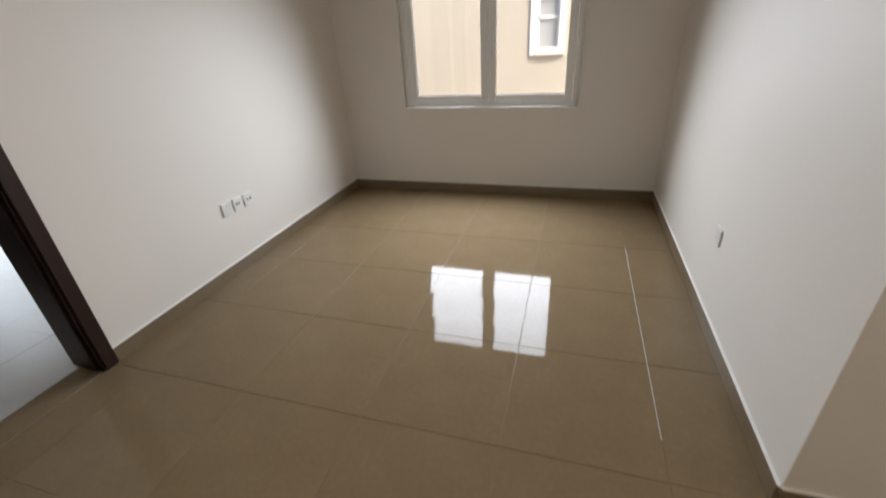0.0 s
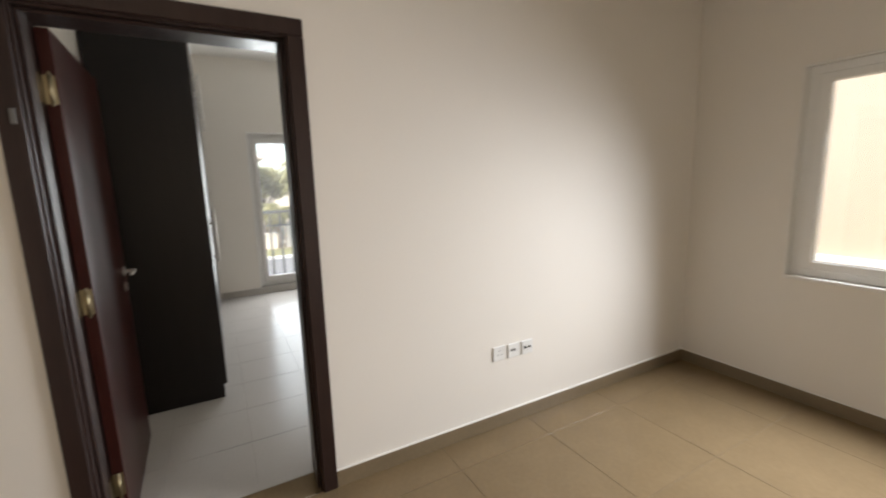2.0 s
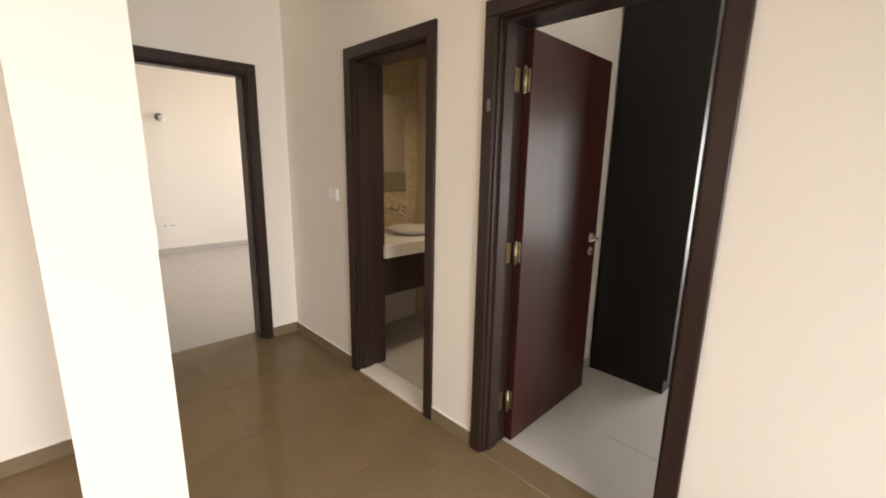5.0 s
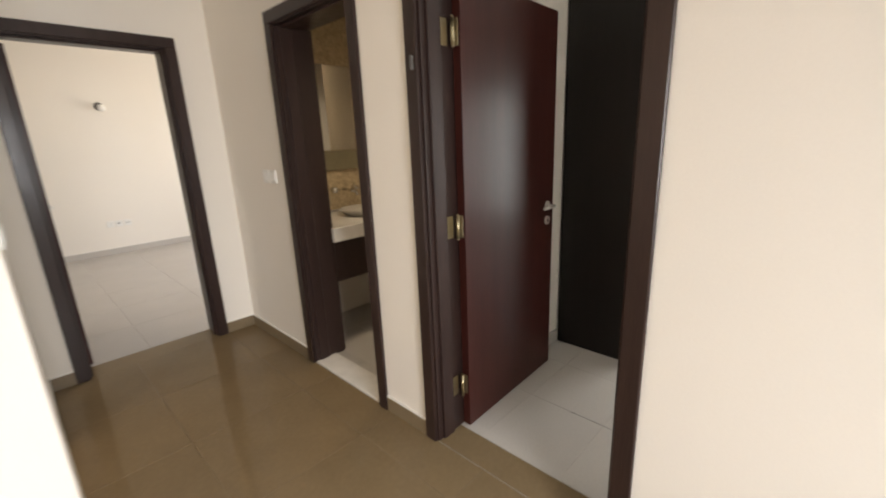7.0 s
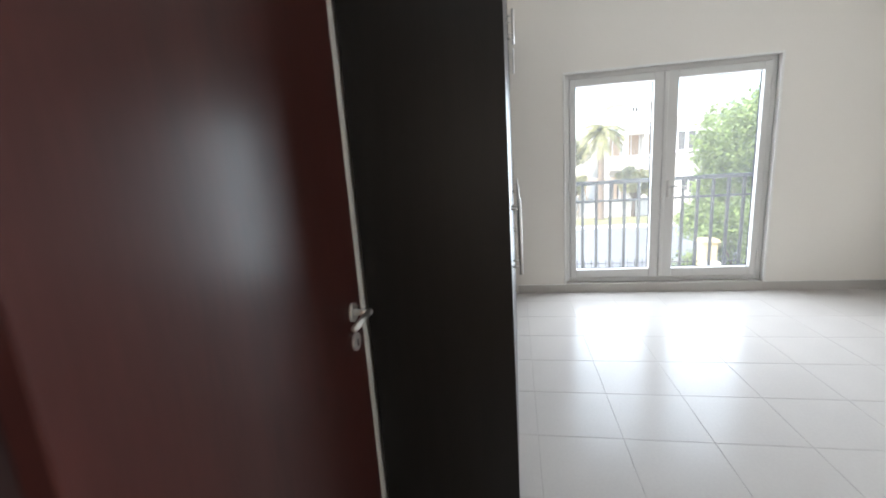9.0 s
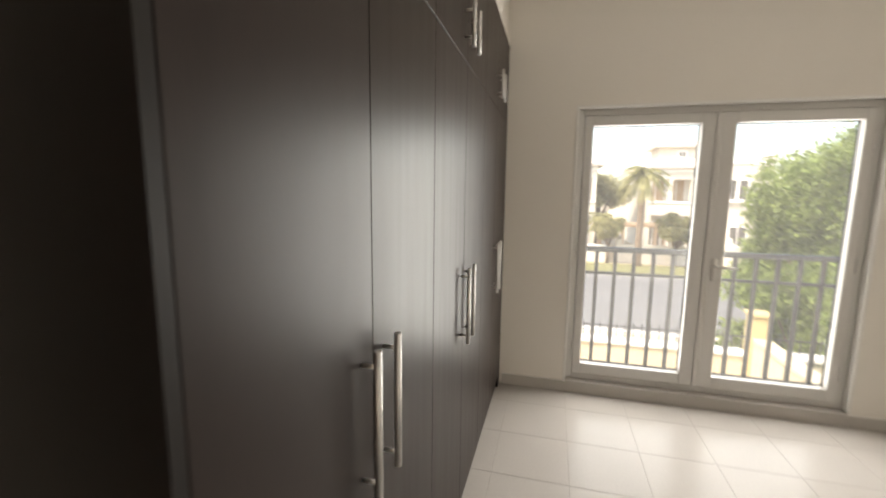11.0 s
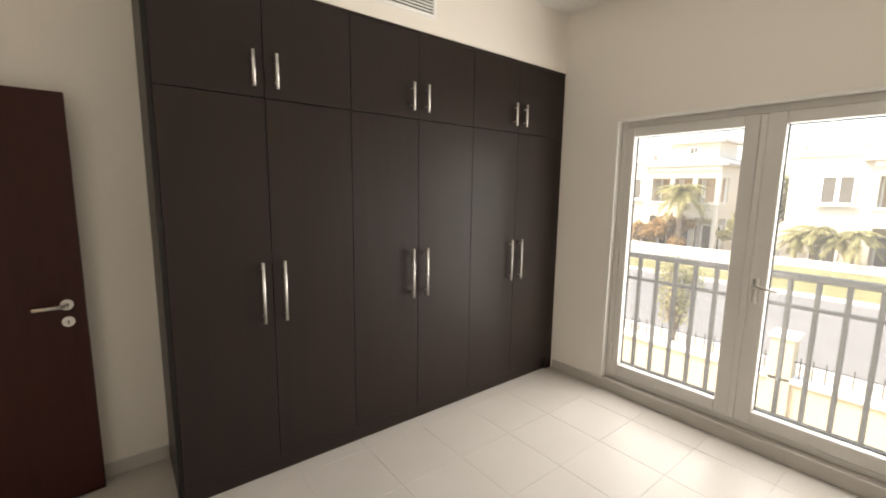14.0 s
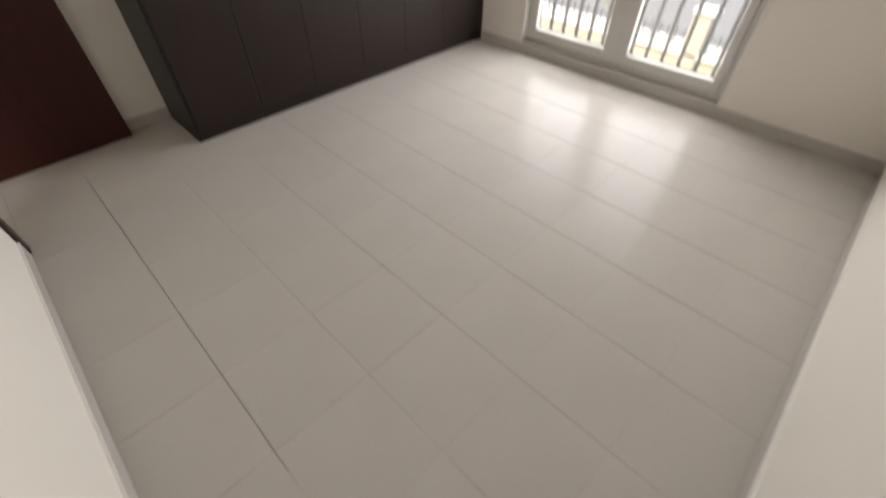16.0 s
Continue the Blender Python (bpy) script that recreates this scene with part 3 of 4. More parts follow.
boxes("middle_rail", RAIL_PAINT, [((RX - 0.012, -2.85, 0.885), (RX + 0.012, -0.73, 0.91))], rail, bevel=0.003)
boxes("bottom_rail", RAIL_PAINT, [((RX - 0.015, -2.85, 0.10), (RX + 0.015, -0.73, 0.135))], rail, bevel=0.003)
shared = mesh_of("baluster", box(bmesh.new(), (-0.014, -0.014, 0), (0.014, 0.014, 0.94), 0.003), RAIL_PAINT)
for k in range(15):
    ob = new("baluster", shared)
    ob.parent = rail
    ob.matrix_parent_inverse = rail.matrix_world.inverted()
    ob.location = (RX, -2.775 + k * 0.1425, 0.135)
for span in [((RX - 0.015, -2.85, 0.2), (-4.49, -2.82, 0.24)), ((RX - 0.015, -0.76, 0.2), (-4.49, -0.73, 0.24)), ((RX - 0.015, -2.85, 1.0), (-4.49, -2.82, 1.04)), ((RX - 0.015, -0.76, 1.0), (-4.49, -0.73, 1.04))]:
    boxes("fixing", RAIL_PAINT, [span], rail)
tagged(rail, "grey painted metal railing with square balusters outside the french doors", "railing")
structure("ledge_outside", STUCCO_CREAM, [((-4.72, -2.95, -0.12), (-4.49, -0.62, 0.06))], "cream stucco ledge below the french doors", "ledge", 0.01)


# ---- wardrobe ----
def bar_handle(parent, x, z0, z1, yf):
    bm = bmesh.new()
    r = 0.0085
    cyl(bm, (x, yf + 0.036, z0), (x, yf + 0.036, z1), r, segs=12)
    for z in (z0 + 0.035, z1 - 0.035):
        cyl(bm, (x, yf, z), (x, yf + 0.036, z), 0.005, segs=10)
    part("handle", bm, STEEL, parent, "satin steel bar handle", True)


WF = -3.22
for u in range(3):
    xr = -1.3165 - u * 0.944
    xl = xr - 0.944
    unit = thing("wardrobe", ((xr + xl) / 2, -3.5, 0))
    sides = [((xr - 0.018, BED_S + 0.015, 0.0), (xr, WF - 0.021, 2.585)), ((xl, BED_S + 0.015, 0.0), (xl + 0.018, WF - 0.021, 2.585)),
             ((xl + 0.018, BED_S + 0.015, 0.0), (xr - 0.018, BED_S + 0.03, 2.585)), ((xl + 0.018, BED_S + 0.03, 2.565), (xr - 0.018, WF - 0.021, 2.585)),
             ((xl + 0.018, BED_S + 0.03, 2.055), (xr - 0.018, WF - 0.021, 2.075)), ((xl + 0.018, BED_S + 0.03, 0.08), (xr - 0.018, WF - 0.036, 0.10)),
             ((xl + 0.018, WF - 0.035, 0.0), (xr - 0.018, WF - 0.021, 0.10))]
    boxes("carcass", WARDROBE, sides, unit)
    mid = (xl + xr) / 2
    for a, b, hxp in ((mid + 0.0015, xr - 0.0015, mid + 0.056), (xl + 0.0015, mid - 0.0015, mid - 0.056)):
        for zz0, zz1, h0, h1 in ((0.10, 2.063, 0.905, 1.232), (2.068, 2.585, 2.113, 2.282)):
            d = boxes("wardrobe_door", WARDROBE, [((a, WF - 0.02, zz0), (b, WF, zz1))], unit, bevel=0.0012)
            bar_handle(d, hxp, h0, h1, WF)
    tagged(unit, "dark brown two-door wardrobe unit with upper cupboards and steel bar handles", "wardrobe", "built-in wardrobe units")
tagged(boxes("wardrobe_end_panel", WARDROBE_END, [((-1.3155, BED_S + 0.013, 0.0), (-1.296, WF - 0.021, 2.585)), ((-1.3155, WF - 0.021, 0.10), (-1.296, WF, 2.585))]), "darker end panel closing the wardrobe run", "panel")
tagged(boxes("wardrobe_filler", WARDROBE, [((BED_W + 0.002, WF - 0.02, 0.0), (-4.150, WF - 0.002, 2.585))], bevel=0.001), "dark brown filler strip between wardrobe and wall", "panel")
tagged(boxes("wardrobe_cornice", WARDROBE, [((BED_W + 0.002, BED_S + 0.015, 2.587), (-1.296, WF + 0.001, 2.603))], bevel=0.001), "thin dark strip along the wardrobe top", "trim")

vent = thing("air_vent", (-2.4, WF, 2.8))
bm = bmesh.new()
vx0, vx1, vz0, vz1 = -2.86, -2.06, 2.70, 2.87
for lo, hi in (((vx0, WF - 0.0055, vz0), (vx1, WF + 0.008, vz0 + 0.022)), ((vx0, WF - 0.0055, vz1 - 0.022), (vx1, WF + 0.008, vz1)), ((vx0, WF - 0.0055, vz0 + 0.022), (vx0 + 0.022, WF + 0.008, vz1 - 0.022)), ((vx1 - 0.022, WF - 0.0055, vz0 + 0.022), (vx1, WF + 0.008, vz1 - 0.022))):
    box(bm, lo, hi, 0.002)
part("vent_frame", bm, PVC, vent)
boxes("backing", DARK_PLASTIC, [((vx0 + 0.022, WF - 0.0055, vz0 + 0.022), (vx1 - 0.022, WF - 0.003, vz1 - 0.022))], vent)
for k in range(8):
    z = vz0 + 0.033 + k * 0.019
    boxes("slat", PVC, [((vx0 + 0.022, WF - 0.002, z), (vx1 - 0.022, WF + 0.005, z + 0.008))], vent)
tagged(vent, "white slatted air conditioning grille above the wardrobe", "vent")


# ---- sockets and switches ----
def plate(name, centre, normal, label, holes="socket", size=0.086):
    """A wall plate, built facing +x and turned to the wall's normal."""
    p = thing(name, (0, 0, 0))
    h = size / 2
    bm = bmesh.new()
    box(bm, (0, -h, -h), (0.009, h, h), 0.003, 2)
    part("face_plate", bm, PLASTIC, p)
    if holes == "socket":
        for y, z, wy, wz in ((0, 0.018, 0.004, 0.008), (-0.012, -0.008, 0.007, 0.004), (0.012, -0.008, 0.007, 0.004)):
            part("slot", box(bmesh.new(), (0.0085, y - wy / 2, z - wz / 2), (0.0096, y + wy / 2, z + wz / 2)), DARK_PLASTIC, p)
        bm = bmesh.new()
        box(bm, (0.009, 0.022, 0.014), (0.0125, 0.034, 0.030), 0.0015)
        part("switch", bm, PLASTIC, p)
    elif holes == "data":
        for y in (-0.018, 0.004):
            part("jack", box(bmesh.new(), (0.0085, y - 0.007, -0.004), (0.0098, y + 0.007, 0.010)), DARK_PLASTIC, p)
    elif holes == "tv":
        for y in (-0.015, 0.015):
            bm = bmesh.new()
            cyl(bm, (0.009, y, 0.002), (0.016, y, 0.002), 0.007)
            part("jack", bm, DARK_PLASTIC, p)
    else:
        for y in (-0.018, 0.018):
            bm = bmesh.new()
            box(bm, (0.008, y - 0.013, -0.026), (0.0125, y + 0.013, 0.026), 0.002)
            part("rocker", bm, PLASTIC, p)
    p.matrix_world = Matrix.Translation(centre) @ pose(0, 0, 0, 0, 0, {"+x": 0, "-x": 180, "+y": 90, "-y": -90}[normal])
    return tagged(p, label, "socket" if holes != "rocker" else "switch")


plate("wall_socket", (0.0, -1.80, 0.463), "+x", "white power socket plate low on the hall wall")
plate("data_socket", (0.0, -1.693, 0.461), "+x", "white telephone and data plate low on the hall wall", "data")
plate("aerial_socket", (0.0, -1.592, 0.459), "+x", "white aerial plate with two round jacks", "tv")
plate("wall_socket", (2.93, -1.72, 0.47), "-x", "white power socket plate low on the east wall")
for switch_y in (-5.17, -5.075):
    plate("light_switch", (0.0, switch_y, 1.233), "+x", "white two-gang light switch beside the bathroom door", "rocker")
plate("light_switch", (1.24, -4.03, 1.235), "-x", "white two-gang light switch near the partition's end", "rocker")
for k, kind in enumerate(("socket", "data", "tv")):
    plate("wall_socket", (0.27 - 0.1 * k, -9.87, 0.43), "+y", "white socket plate low on the far room wall", kind)

lamp = thing("wall_lamp", (0.09, -9.87, 2.02))
bm = bmesh.new()
cyl(bm, (0.09, -9.87, 2.02), (0.09, -9.835, 2.02), 0.055, 0.045, segs=24)
part("lamp_base", bm, DARK_GREY, lamp)
bm = bmesh.new()
cyl(bm, (0.09, -9.835, 2.02), (0.085, -9.79, 2.005), 0.02)
part("lamp_holder", bm, PLASTIC, lamp)
bm = bmesh.new()
ball(bm, (0.08, -9.745, 1.995), 0.045, (1, 1.2, 1))
part("bulb", bm, BULB, lamp, "unlit white bulb", True)
tagged(lamp, "bare white bulb on a small dark wall base", "lamp")

# small block standing in for an unidentified pale mark on the casing
contact = thing("casing_block", (0.02, -3.705, 1.715))
boxes("block_body", DARK_GREY, [((0.0165, -3.713, 1.69), (0.026, -3.697, 1.74))], contact, bevel=0.002)
tagged(contact, "small grey block added for a pale mark on the dark door casing", "contact")

# ---- bathroom ----
structure("wall_tiles_bathroom", MOSAIC, [((-2.2, -5.42, 0.9), (-WT, -5.409, 2.45))], "beige mosaic tiling above the washbasin", "tiles")
structure("wall_tiles_bath_side", BATH_TILE, [((-2.2, -5.409, 0), (-2.189, -3.9, 2.45))], "beige tiled bathroom wall", "tiles")
vanity = thing("vanity_unit", (-0.9, -5.1, 0.45))
boxes("cabinet_body", WENGE, [((-1.018, -5.405, 0.50), (-WT - 0.002, -4.86, 0.79))], vanity, bevel=0.002)
for a, b in ((-1.015, -0.628), (-0.622, -0.23)):
    boxes("drawer_front", WENGE, [((a, -4.86, 0.505), (b, -4.84, 0.785))], vanity, bevel=0.002)
tagged(vanity, "dark wenge wall-hung vanity cabinet", "vanity")
top = thing("washbasin_counter", (-0.9, -5.1, 0.8))
boxes("counter", MARBLE, [((-1.018, -5.407, 0.79), (-WT - 0.002, -4.80, 0.885))], top, bevel=0.004)
bm = bmesh.new()
cyl(bm, (-0.72, -5.12, 0.885), (-0.72, -5.12, 0.93), 0.15, 0.2, segs=32)
part("bowl", bm, PORCELAIN, top, "round white porcelain bowl", True)
bm = bmesh.new()
cyl(bm, (-0.72, -5.12, 0.9305), (-0.72, -5.12, 0.9315), 0.175, segs=32)
part("bowl_inside", bm, MARBLE, top)
tagged(top, "pale marble counter with a white washbasin", "washbasin")
tap = thing("wall_tap", (-0.75, -5.4, 1.05))
bm = bmesh.new()
cyl(bm, (-0.72, -5.409, 1.06), (-0.72, -5.22, 1.045), 0.011)
cyl(bm, (-0.72, -5.22, 1.05), (-0.72, -5.22, 1.02), 0.011)
part("spout", bm, CHROME, tap, "chrome spout", True)
for x in (-0.82, -0.62):
    bm = bmesh.new()
    cyl(bm, (x, -5.409, 1.06), (x, -5.36, 1.06), 0.022)
    cyl(bm, (x - 0.03, -5.35, 1.06), (x + 0.03, -5.35, 1.06), 0.008)
    part("tap_knob", bm, CHROME, tap, "chrome tap knob", True)
tagged(tap, "chrome wall-mounted tap above the washbasin", "tap")
# unseen fixture, added to go with the bathroom fill
cl = thing("added_ceiling_lamp", (-0.95, -4.45, 2.45))
part("housing", box(bmesh.new(), (-1.13, -4.63, 2.41), (-0.77, -4.27, 2.45), 0.01, 2), PLASTIC, cl)
tagged(cl, "flat square white ceiling lamp added out of view in the bathroom", "lamp")
mir = thing("bathroom_mirror", (-1.0, -5.4, 1.6))
boxes("mirror_glass", MIRROR, [((-0.875, -5.408, 1.37), (-0.30, -5.402, 2.0))], mir)
boxes("mirror_ledge", MIRROR_LEDGE, [((-0.875, -5.408, 1.215), (-0.30, -5.385, 1.368))], mir, bevel=0.002)
tagged(mir, "frameless bathroom mirror over a tiled ledge", "mirror")

# ---- outside: ground, road, boundary walls ----
tagged(boxes("ground", SAND, [((-1500, -1500, GROUND - 0.3), (1500, 1500, GROUND))]), "pale sandy ground between the villas", "ground", kind="structure")
tagged(boxes("road", ASPHALT, [((-27.5, -300, GROUND), (-16.5, 300, GROUND + 0.02))]), "worn grey asphalt road", "road", kind="structure")
tagged(boxes("kerb", KERB, [((-28.0, -300, GROUND), (-27.5, 300, GROUND + 0.15))], bevel=0.02), "pale concrete kerb along the road", "kerb", kind="structure")
tagged(boxes("kerb", KERB, [((-16.5, -300, GROUND), (-16.2, 300, GROUND + 0.15))], bevel=0.02), "pale concrete kerb along the road", "kerb", kind="structure")
tagged(boxes("verge", LAWN, [((-31.5, -300, GROUND), (-28.0, 300, GROUND + 0.12))]), "green lawn verge beside the road", "lawn", kind="structure")
tagged(boxes("pavement", PAVING, [((-16.2, -300, GROUND), (-10.2, 300, GROUND + 0.10))]), "beige paved footpath", "pavement", kind="structure")
tagged(boxes("neighbour_lawn", LAWN, [((-9.9, 1.3, GROUND), (-4.9, 30, GROUND + 0.05))]), "green lawn of the next garden", "lawn", kind="structure")


def spike_wall(name, x, ya, yb, ztop, mat, label, spikes=True):
    w = thing(name, (x, (ya + yb) / 2, GROUND))
    boxes("wall_body", mat, [((x - 0.1, ya, GROUND), (x + 0.1, yb, ztop - 0.08))], w)
    boxes("coping", TRIM_WHITE, [((x - 0.16, ya, ztop - 0.08), (x + 0.16, yb, ztop))], w, "white coping", 0.015)
    if spikes:
        bm = bmesh.new()
        n = int((yb - ya) / 0.16)
        for k in range(n):
            y = ya + (k + 0.5) * (yb - ya) / n
            box(bm, (x - 0.008, y - 0.008, ztop), (x + 0.008, y + 0.008, ztop + 0.36))
        box(bm, (x - 0.01, ya, ztop + 0.26), (x + 0.01, yb, ztop + 0.28))
        part("railing", bm, IRON, w, "thin dark iron railing")
    return tagged(w, label, "garden wall")


spike_wall("boundary_wall", -9.9, -28, 0.84, -1.42, STUCCO_CREAM, "cream garden wall with white coping and a thin iron railing")
spike_wall("boundary_wall", -9.9, 1.16, 30, -1.42, STUCCO_CREAM, "cream garden wall with white coping and a thin iron railing")
pil = thing("gate_pillar", (-9.9, 1.0, GROUND))
boxes("pillar_body", PILLAR, [((-10.05, 0.85, GROUND), (-9.75, 1.15, -0.72))], pil, bevel=0.01)
boxes("pillar_cap", PILLAR, [((-10.09, 0.81, -0.72), (-9.71, 1.19, -0.64))], pil, bevel=0.02)
tagged(pil, "square beige stucco pillar at the garden corner", "pillar")
post = thing("boundary_post", (-9.9, -2.68, GROUND))
boxes("post_body", STUCCO_CREAM, [((-10.06, -2.84, GROUND), (-9.74, -2.52, -0.76))], post, bevel=0.01)
boxes("post_cap", TRIM_WHITE, [((-10.1, -2.88, -0.76), (-9.7, -2.48, -0.68))], post, "white cap", 0.015)
tagged(post, "cream stucco post in the garden wall with a white cap", "post")
side = thing("side_wall", (-7.2, 1.0, GROUND))
boxes("wall_body", STUCCO_CREAM, [((-9.745, 0.9, GROUND), (-4.6, 1.1, -1.18))], side)
boxes("coping", STUCCO_CREAM, [((-9.70, 0.86, -1.18), (-4.6, 1.14, -1.10))], side, bevel=0.01)
tagged(side, "cream garden wall between two plots", "garden wall")
tagged(boxes("garden_paving", PAVING, [((-9.8, -28, GROUND), (-4.49, 0.9, GROUND + 0.06))]), "beige paved front yard", "pavement", kind="structure")
far_w = thing("street_wall", (-33, -8, GROUND))
boxes("wall_body", STUCCO_WHITE, [((-33.1, -60, GROUND), (-32.9, 1.0, GROUND + 1.15))], far_w)
boxes("coping", TRIM_WHITE, [((-33.15, -60, GROUND + 1.15), (-32.85, 1.0, GROUND + 1.22))], far_w)
tagged(far_w, "low pale garden wall across the road", "garden wall")
far_w2 = thing("street_wall", (-33, 20, GROUND))
boxes("wall_body", STUCCO_WHITE, [((-33.1, 1.6, GROUND), (-32.9, 60, GROUND + 1.3))], far_w2)
for k in range(9):
    y = 1.8 + k * 3.5
    bm = bmesh.new()
    box(bm, (-33.25, y - 0.2, GROUND), (-32.75, y + 0.2, GROUND + 1.7), 0.02)
    ball(bm, (-33, y, GROUND + 1.87), 0.17, u=10, v=8)
    part("post", bm, STUCCO_WHITE, far_w2, "pale post with a ball finial")
tagged(far_w2, "pale garden wall with posts across the road", "garden wall")


# ---- houses ----
def house_window(parent, x, y, z, w, h, mat=None, bar=0.03):
    fr = boxes("window", TRIM_WHITE, [((x, y - w / 2 - 0.12, z - 0.12), (x + 0.08, y - w / 2, z + h + 0.12)), ((x, y + w / 2, z - 0.12), (x + 0.08, y + w / 2 + 0.12, z + h + 0.12)),
                                      ((x, y - w / 2, z + h), (x + 0.08, y + w / 2, z + h + 0.12)), ((x, y - w / 2, z - 0.12), (x + 0.12, y + w / 2, z))], parent, "white window surround")
    boxes("pane", mat or DARK_GLASS, [((x - 0.05, y - w / 2, z), (x + 0.012, y + w / 2, z + h))], fr, "dark window pane")
    boxes("mullion", TRIM_WHITE, [((x + 0.012, y - bar, z), (x + 0.04, y + bar, z + h))], fr)


def hip_roof(bm, x0, x1, y0, y1, z, rise, over=0.5):
    x0, x1, y0, y1 = x0 - over, x1 + over, y0 - over, y1 + over
    inset = min(x1 - x0, y1 - y0) / 2
    base = [bm.verts.new(p) for p in ((x0, y0, z), (x1, y0, z), (x1, y1, z), (x0, y1, z))]
    low = [bm.verts.new((v.co.x, v.co.y, z - 0.18)) for v in base]
    if x1 - x0 > y1 - y0:
        r = [bm.verts.new((x0 + inset, (y0 + y1) / 2, z + rise)), bm.verts.new((x1 - inset, (y0 + y1) / 2, z + rise))]
        tops = [(base[0], base[1], r[1], r[0]), (base[1], base[2], r[1]), (base[2], base[3], r[0], r[1]), (base[3], base[0], r[0])]
    else:
        r = [bm.verts.new(((x0 + x1) / 2, y0 + inset, z + rise)), bm.verts.new(((x0 + x1) / 2, y1 - inset, z + rise))]
        tops = [(base[0], base[1], r[0]), (base[1], base[2], r[1], r[0]), (base[2], base[3], r[1]), (base[3], base[0], r[0], r[1])]
    for f in tops:
        bm.faces.new(f)
    for k in range(4):
        bm.faces.new((low[k], low[(k + 1) % 4], base[(k + 1) % 4], base[k]))
    bm.faces.new(low[::-1])
    bmesh.ops.recalc_face_normals(bm, faces=bm.faces)
    return bm


def villa(y, mirror, mat, label, x=-36.0):
    """A two-storey villa: a plain wing, a recessed loggia wing and a small roof tower. y: middle; mirror: +1/-1."""
    s = mirror
    v = thing("villa", (x, y, GROUND))

    def yy(a, b):
        return min(y + s * a, y + s * b), max(y + s * a, y + s * b)

    a, b = yy(-4.5, -0.6)
    boxes("wall_wing", mat, [((x - 9, a, GROUND), (x, b, 4.0))], v)
    boxes("parapet", TRIM_WHITE, [((x - 9.1, a - 0.1, 4.0), (x + 0.1, b + 0.1, 4.25))], v)
    c, d = yy(-0.6, 4.6)
    boxes("wall_loggia", mat, [((x - 9, c, GROUND), (x - 1.4, d, 3.6)), ((x - 1.4, c, -0.25), (x + 0.4, d, 0.9)), ((x - 1.4, c, 2.75), (x + 0.4, d, 3.6))], v)
    for k in (-0.45, 1.25, 2.9, 4.45):
        e, f = yy(k - 0.15, k + 0.15)
        boxes("column", mat, [((x + 0.05, e, GROUND), (x + 0.4, f, -0.25)), ((x + 0.05, e, 0.9), (x + 0.4, f, 2.75))], v)
    part("roof", hip_roof(bmesh.new(), x - 9, x + 0.3, c, d, 3.8, 1.1), ROOF, v, "pale hipped tile roof")
    e, f = yy(-0.2, 3.4)
    boxes("tower", mat, [((x - 6, e, 4.2), (x - 2.2, f, 5.6))], v)
    part("tower_roof", hip_roof(bmesh.new(), x - 6, x - 2.2, e, f, 5.75, 0.8), ROOF, v, "pale hipped tile roof")
    house_window(v, x, y + s * -2.1, 1.15, 1.4, 1.55, None, 0.11)
    boxes("sill", TRIM_WHITE, [((x + 0.12, y + s * -2.15 - 1.0, 0.93), (x + 0.34, y + s * -2.15 + 1.0, 1.03))], v)
    for corner in (a + 0.32, b - 0.32):
        boxes("parapet_corner", mat, [((x - 0.7, corner - 0.4, 4.25), (x + 0.06, corner + 0.4, 4.62))], v, bevel=0.06)
        boxes("parapet_cap", TRIM_WHITE, [((x - 0.75, corner - 0.46, 4.62), (x + 0.12, corner + 0.46, 4.70))], v)
    boxes("eaves_band", TRIM_WHITE, [((x + 0.4, c, 3.30), (x + 0.5, d, 3.60))], v)
    boxes("balcony_band", TRIM_WHITE, [((x + 0.4, c, 0.78), (x + 0.5, d, 0.92))], v)
    house_window(v, x, y + s * -2.4, -2.6, 1.2, 1.5)
    for k in (0.4, 2.07, 3.68):
        house_window(v, x - 1.38, y + s * k, 0.95, 1.3, 1.75, SHUTTER)
        house_window(v, x - 1.38, y + s * k, -3.0, 1.2, 2.1)
    house_window(v, x - 2.2, y + s * 1.6, 4.75, 0.5, 0.45)
    return tagged(v, label, "house", "villas across the road")


villa(-4.3, 1, STUCCO_WHITE, "pale two-storey villa with loggia and tile roof across the road")
villa(-17.2, 1, STUCCO_WHITE, "pale two-storey villa with loggia and tile roof across the road")
villa(9.4, -1, STUCCO_WHITE, "pale two-storey villa with loggia behind a palm", x=-40.0)
villa(-30.5, 1, STUCCO_WHITE, "pale two-storey villa far down the road")

perg = thing("pergola", (-35.5, 3.6, GROUND))
for px, py in ((-36.8, 2.2), (-36.8, 5.0), (-34.2, 2.2), (-34.2, 5.0)):
    boxes("post", SHUTTER, [((px - 0.1, py - 0.1, GROUND), (px + 0.1, py + 0.1, -0.9))], perg)
for k in range(7):
    boxes("beam", SHUTTER, [((-37.2 + k * 0.52, 1.7, -0.9), (-37.08 + k * 0.52, 5.5, -0.72))], perg)
tagged(perg, "tan timber pergola in a front garden", "pergola")

nb = thing("neighbour_house", (1.5, 8.0, GROUND))
bm = bmesh.new()
NX = (1.45, 1.815, 1.09, 1.985)
for lo, hi in (((-3.5, 4.4, GROUND), (NX[0], 4.65, 3.35)), ((NX[1], 4.4, GROUND), (9.0, 4.65, 3.35)), ((NX[0], 4.4, GROUND), (NX[1], 4.65, NX[2])), ((NX[0], 4.4, NX[3]), (NX[1], 4.65, 3.35)),
               ((-3.5, 4.65, GROUND), (-3.25, 13, 3.35)), ((8.75, 4.65, GROUND), (9.0, 13, 3.35)), ((-3.5, 13, GROUND), (9, 13.25, 3.35))):
    box(bm, lo, hi)
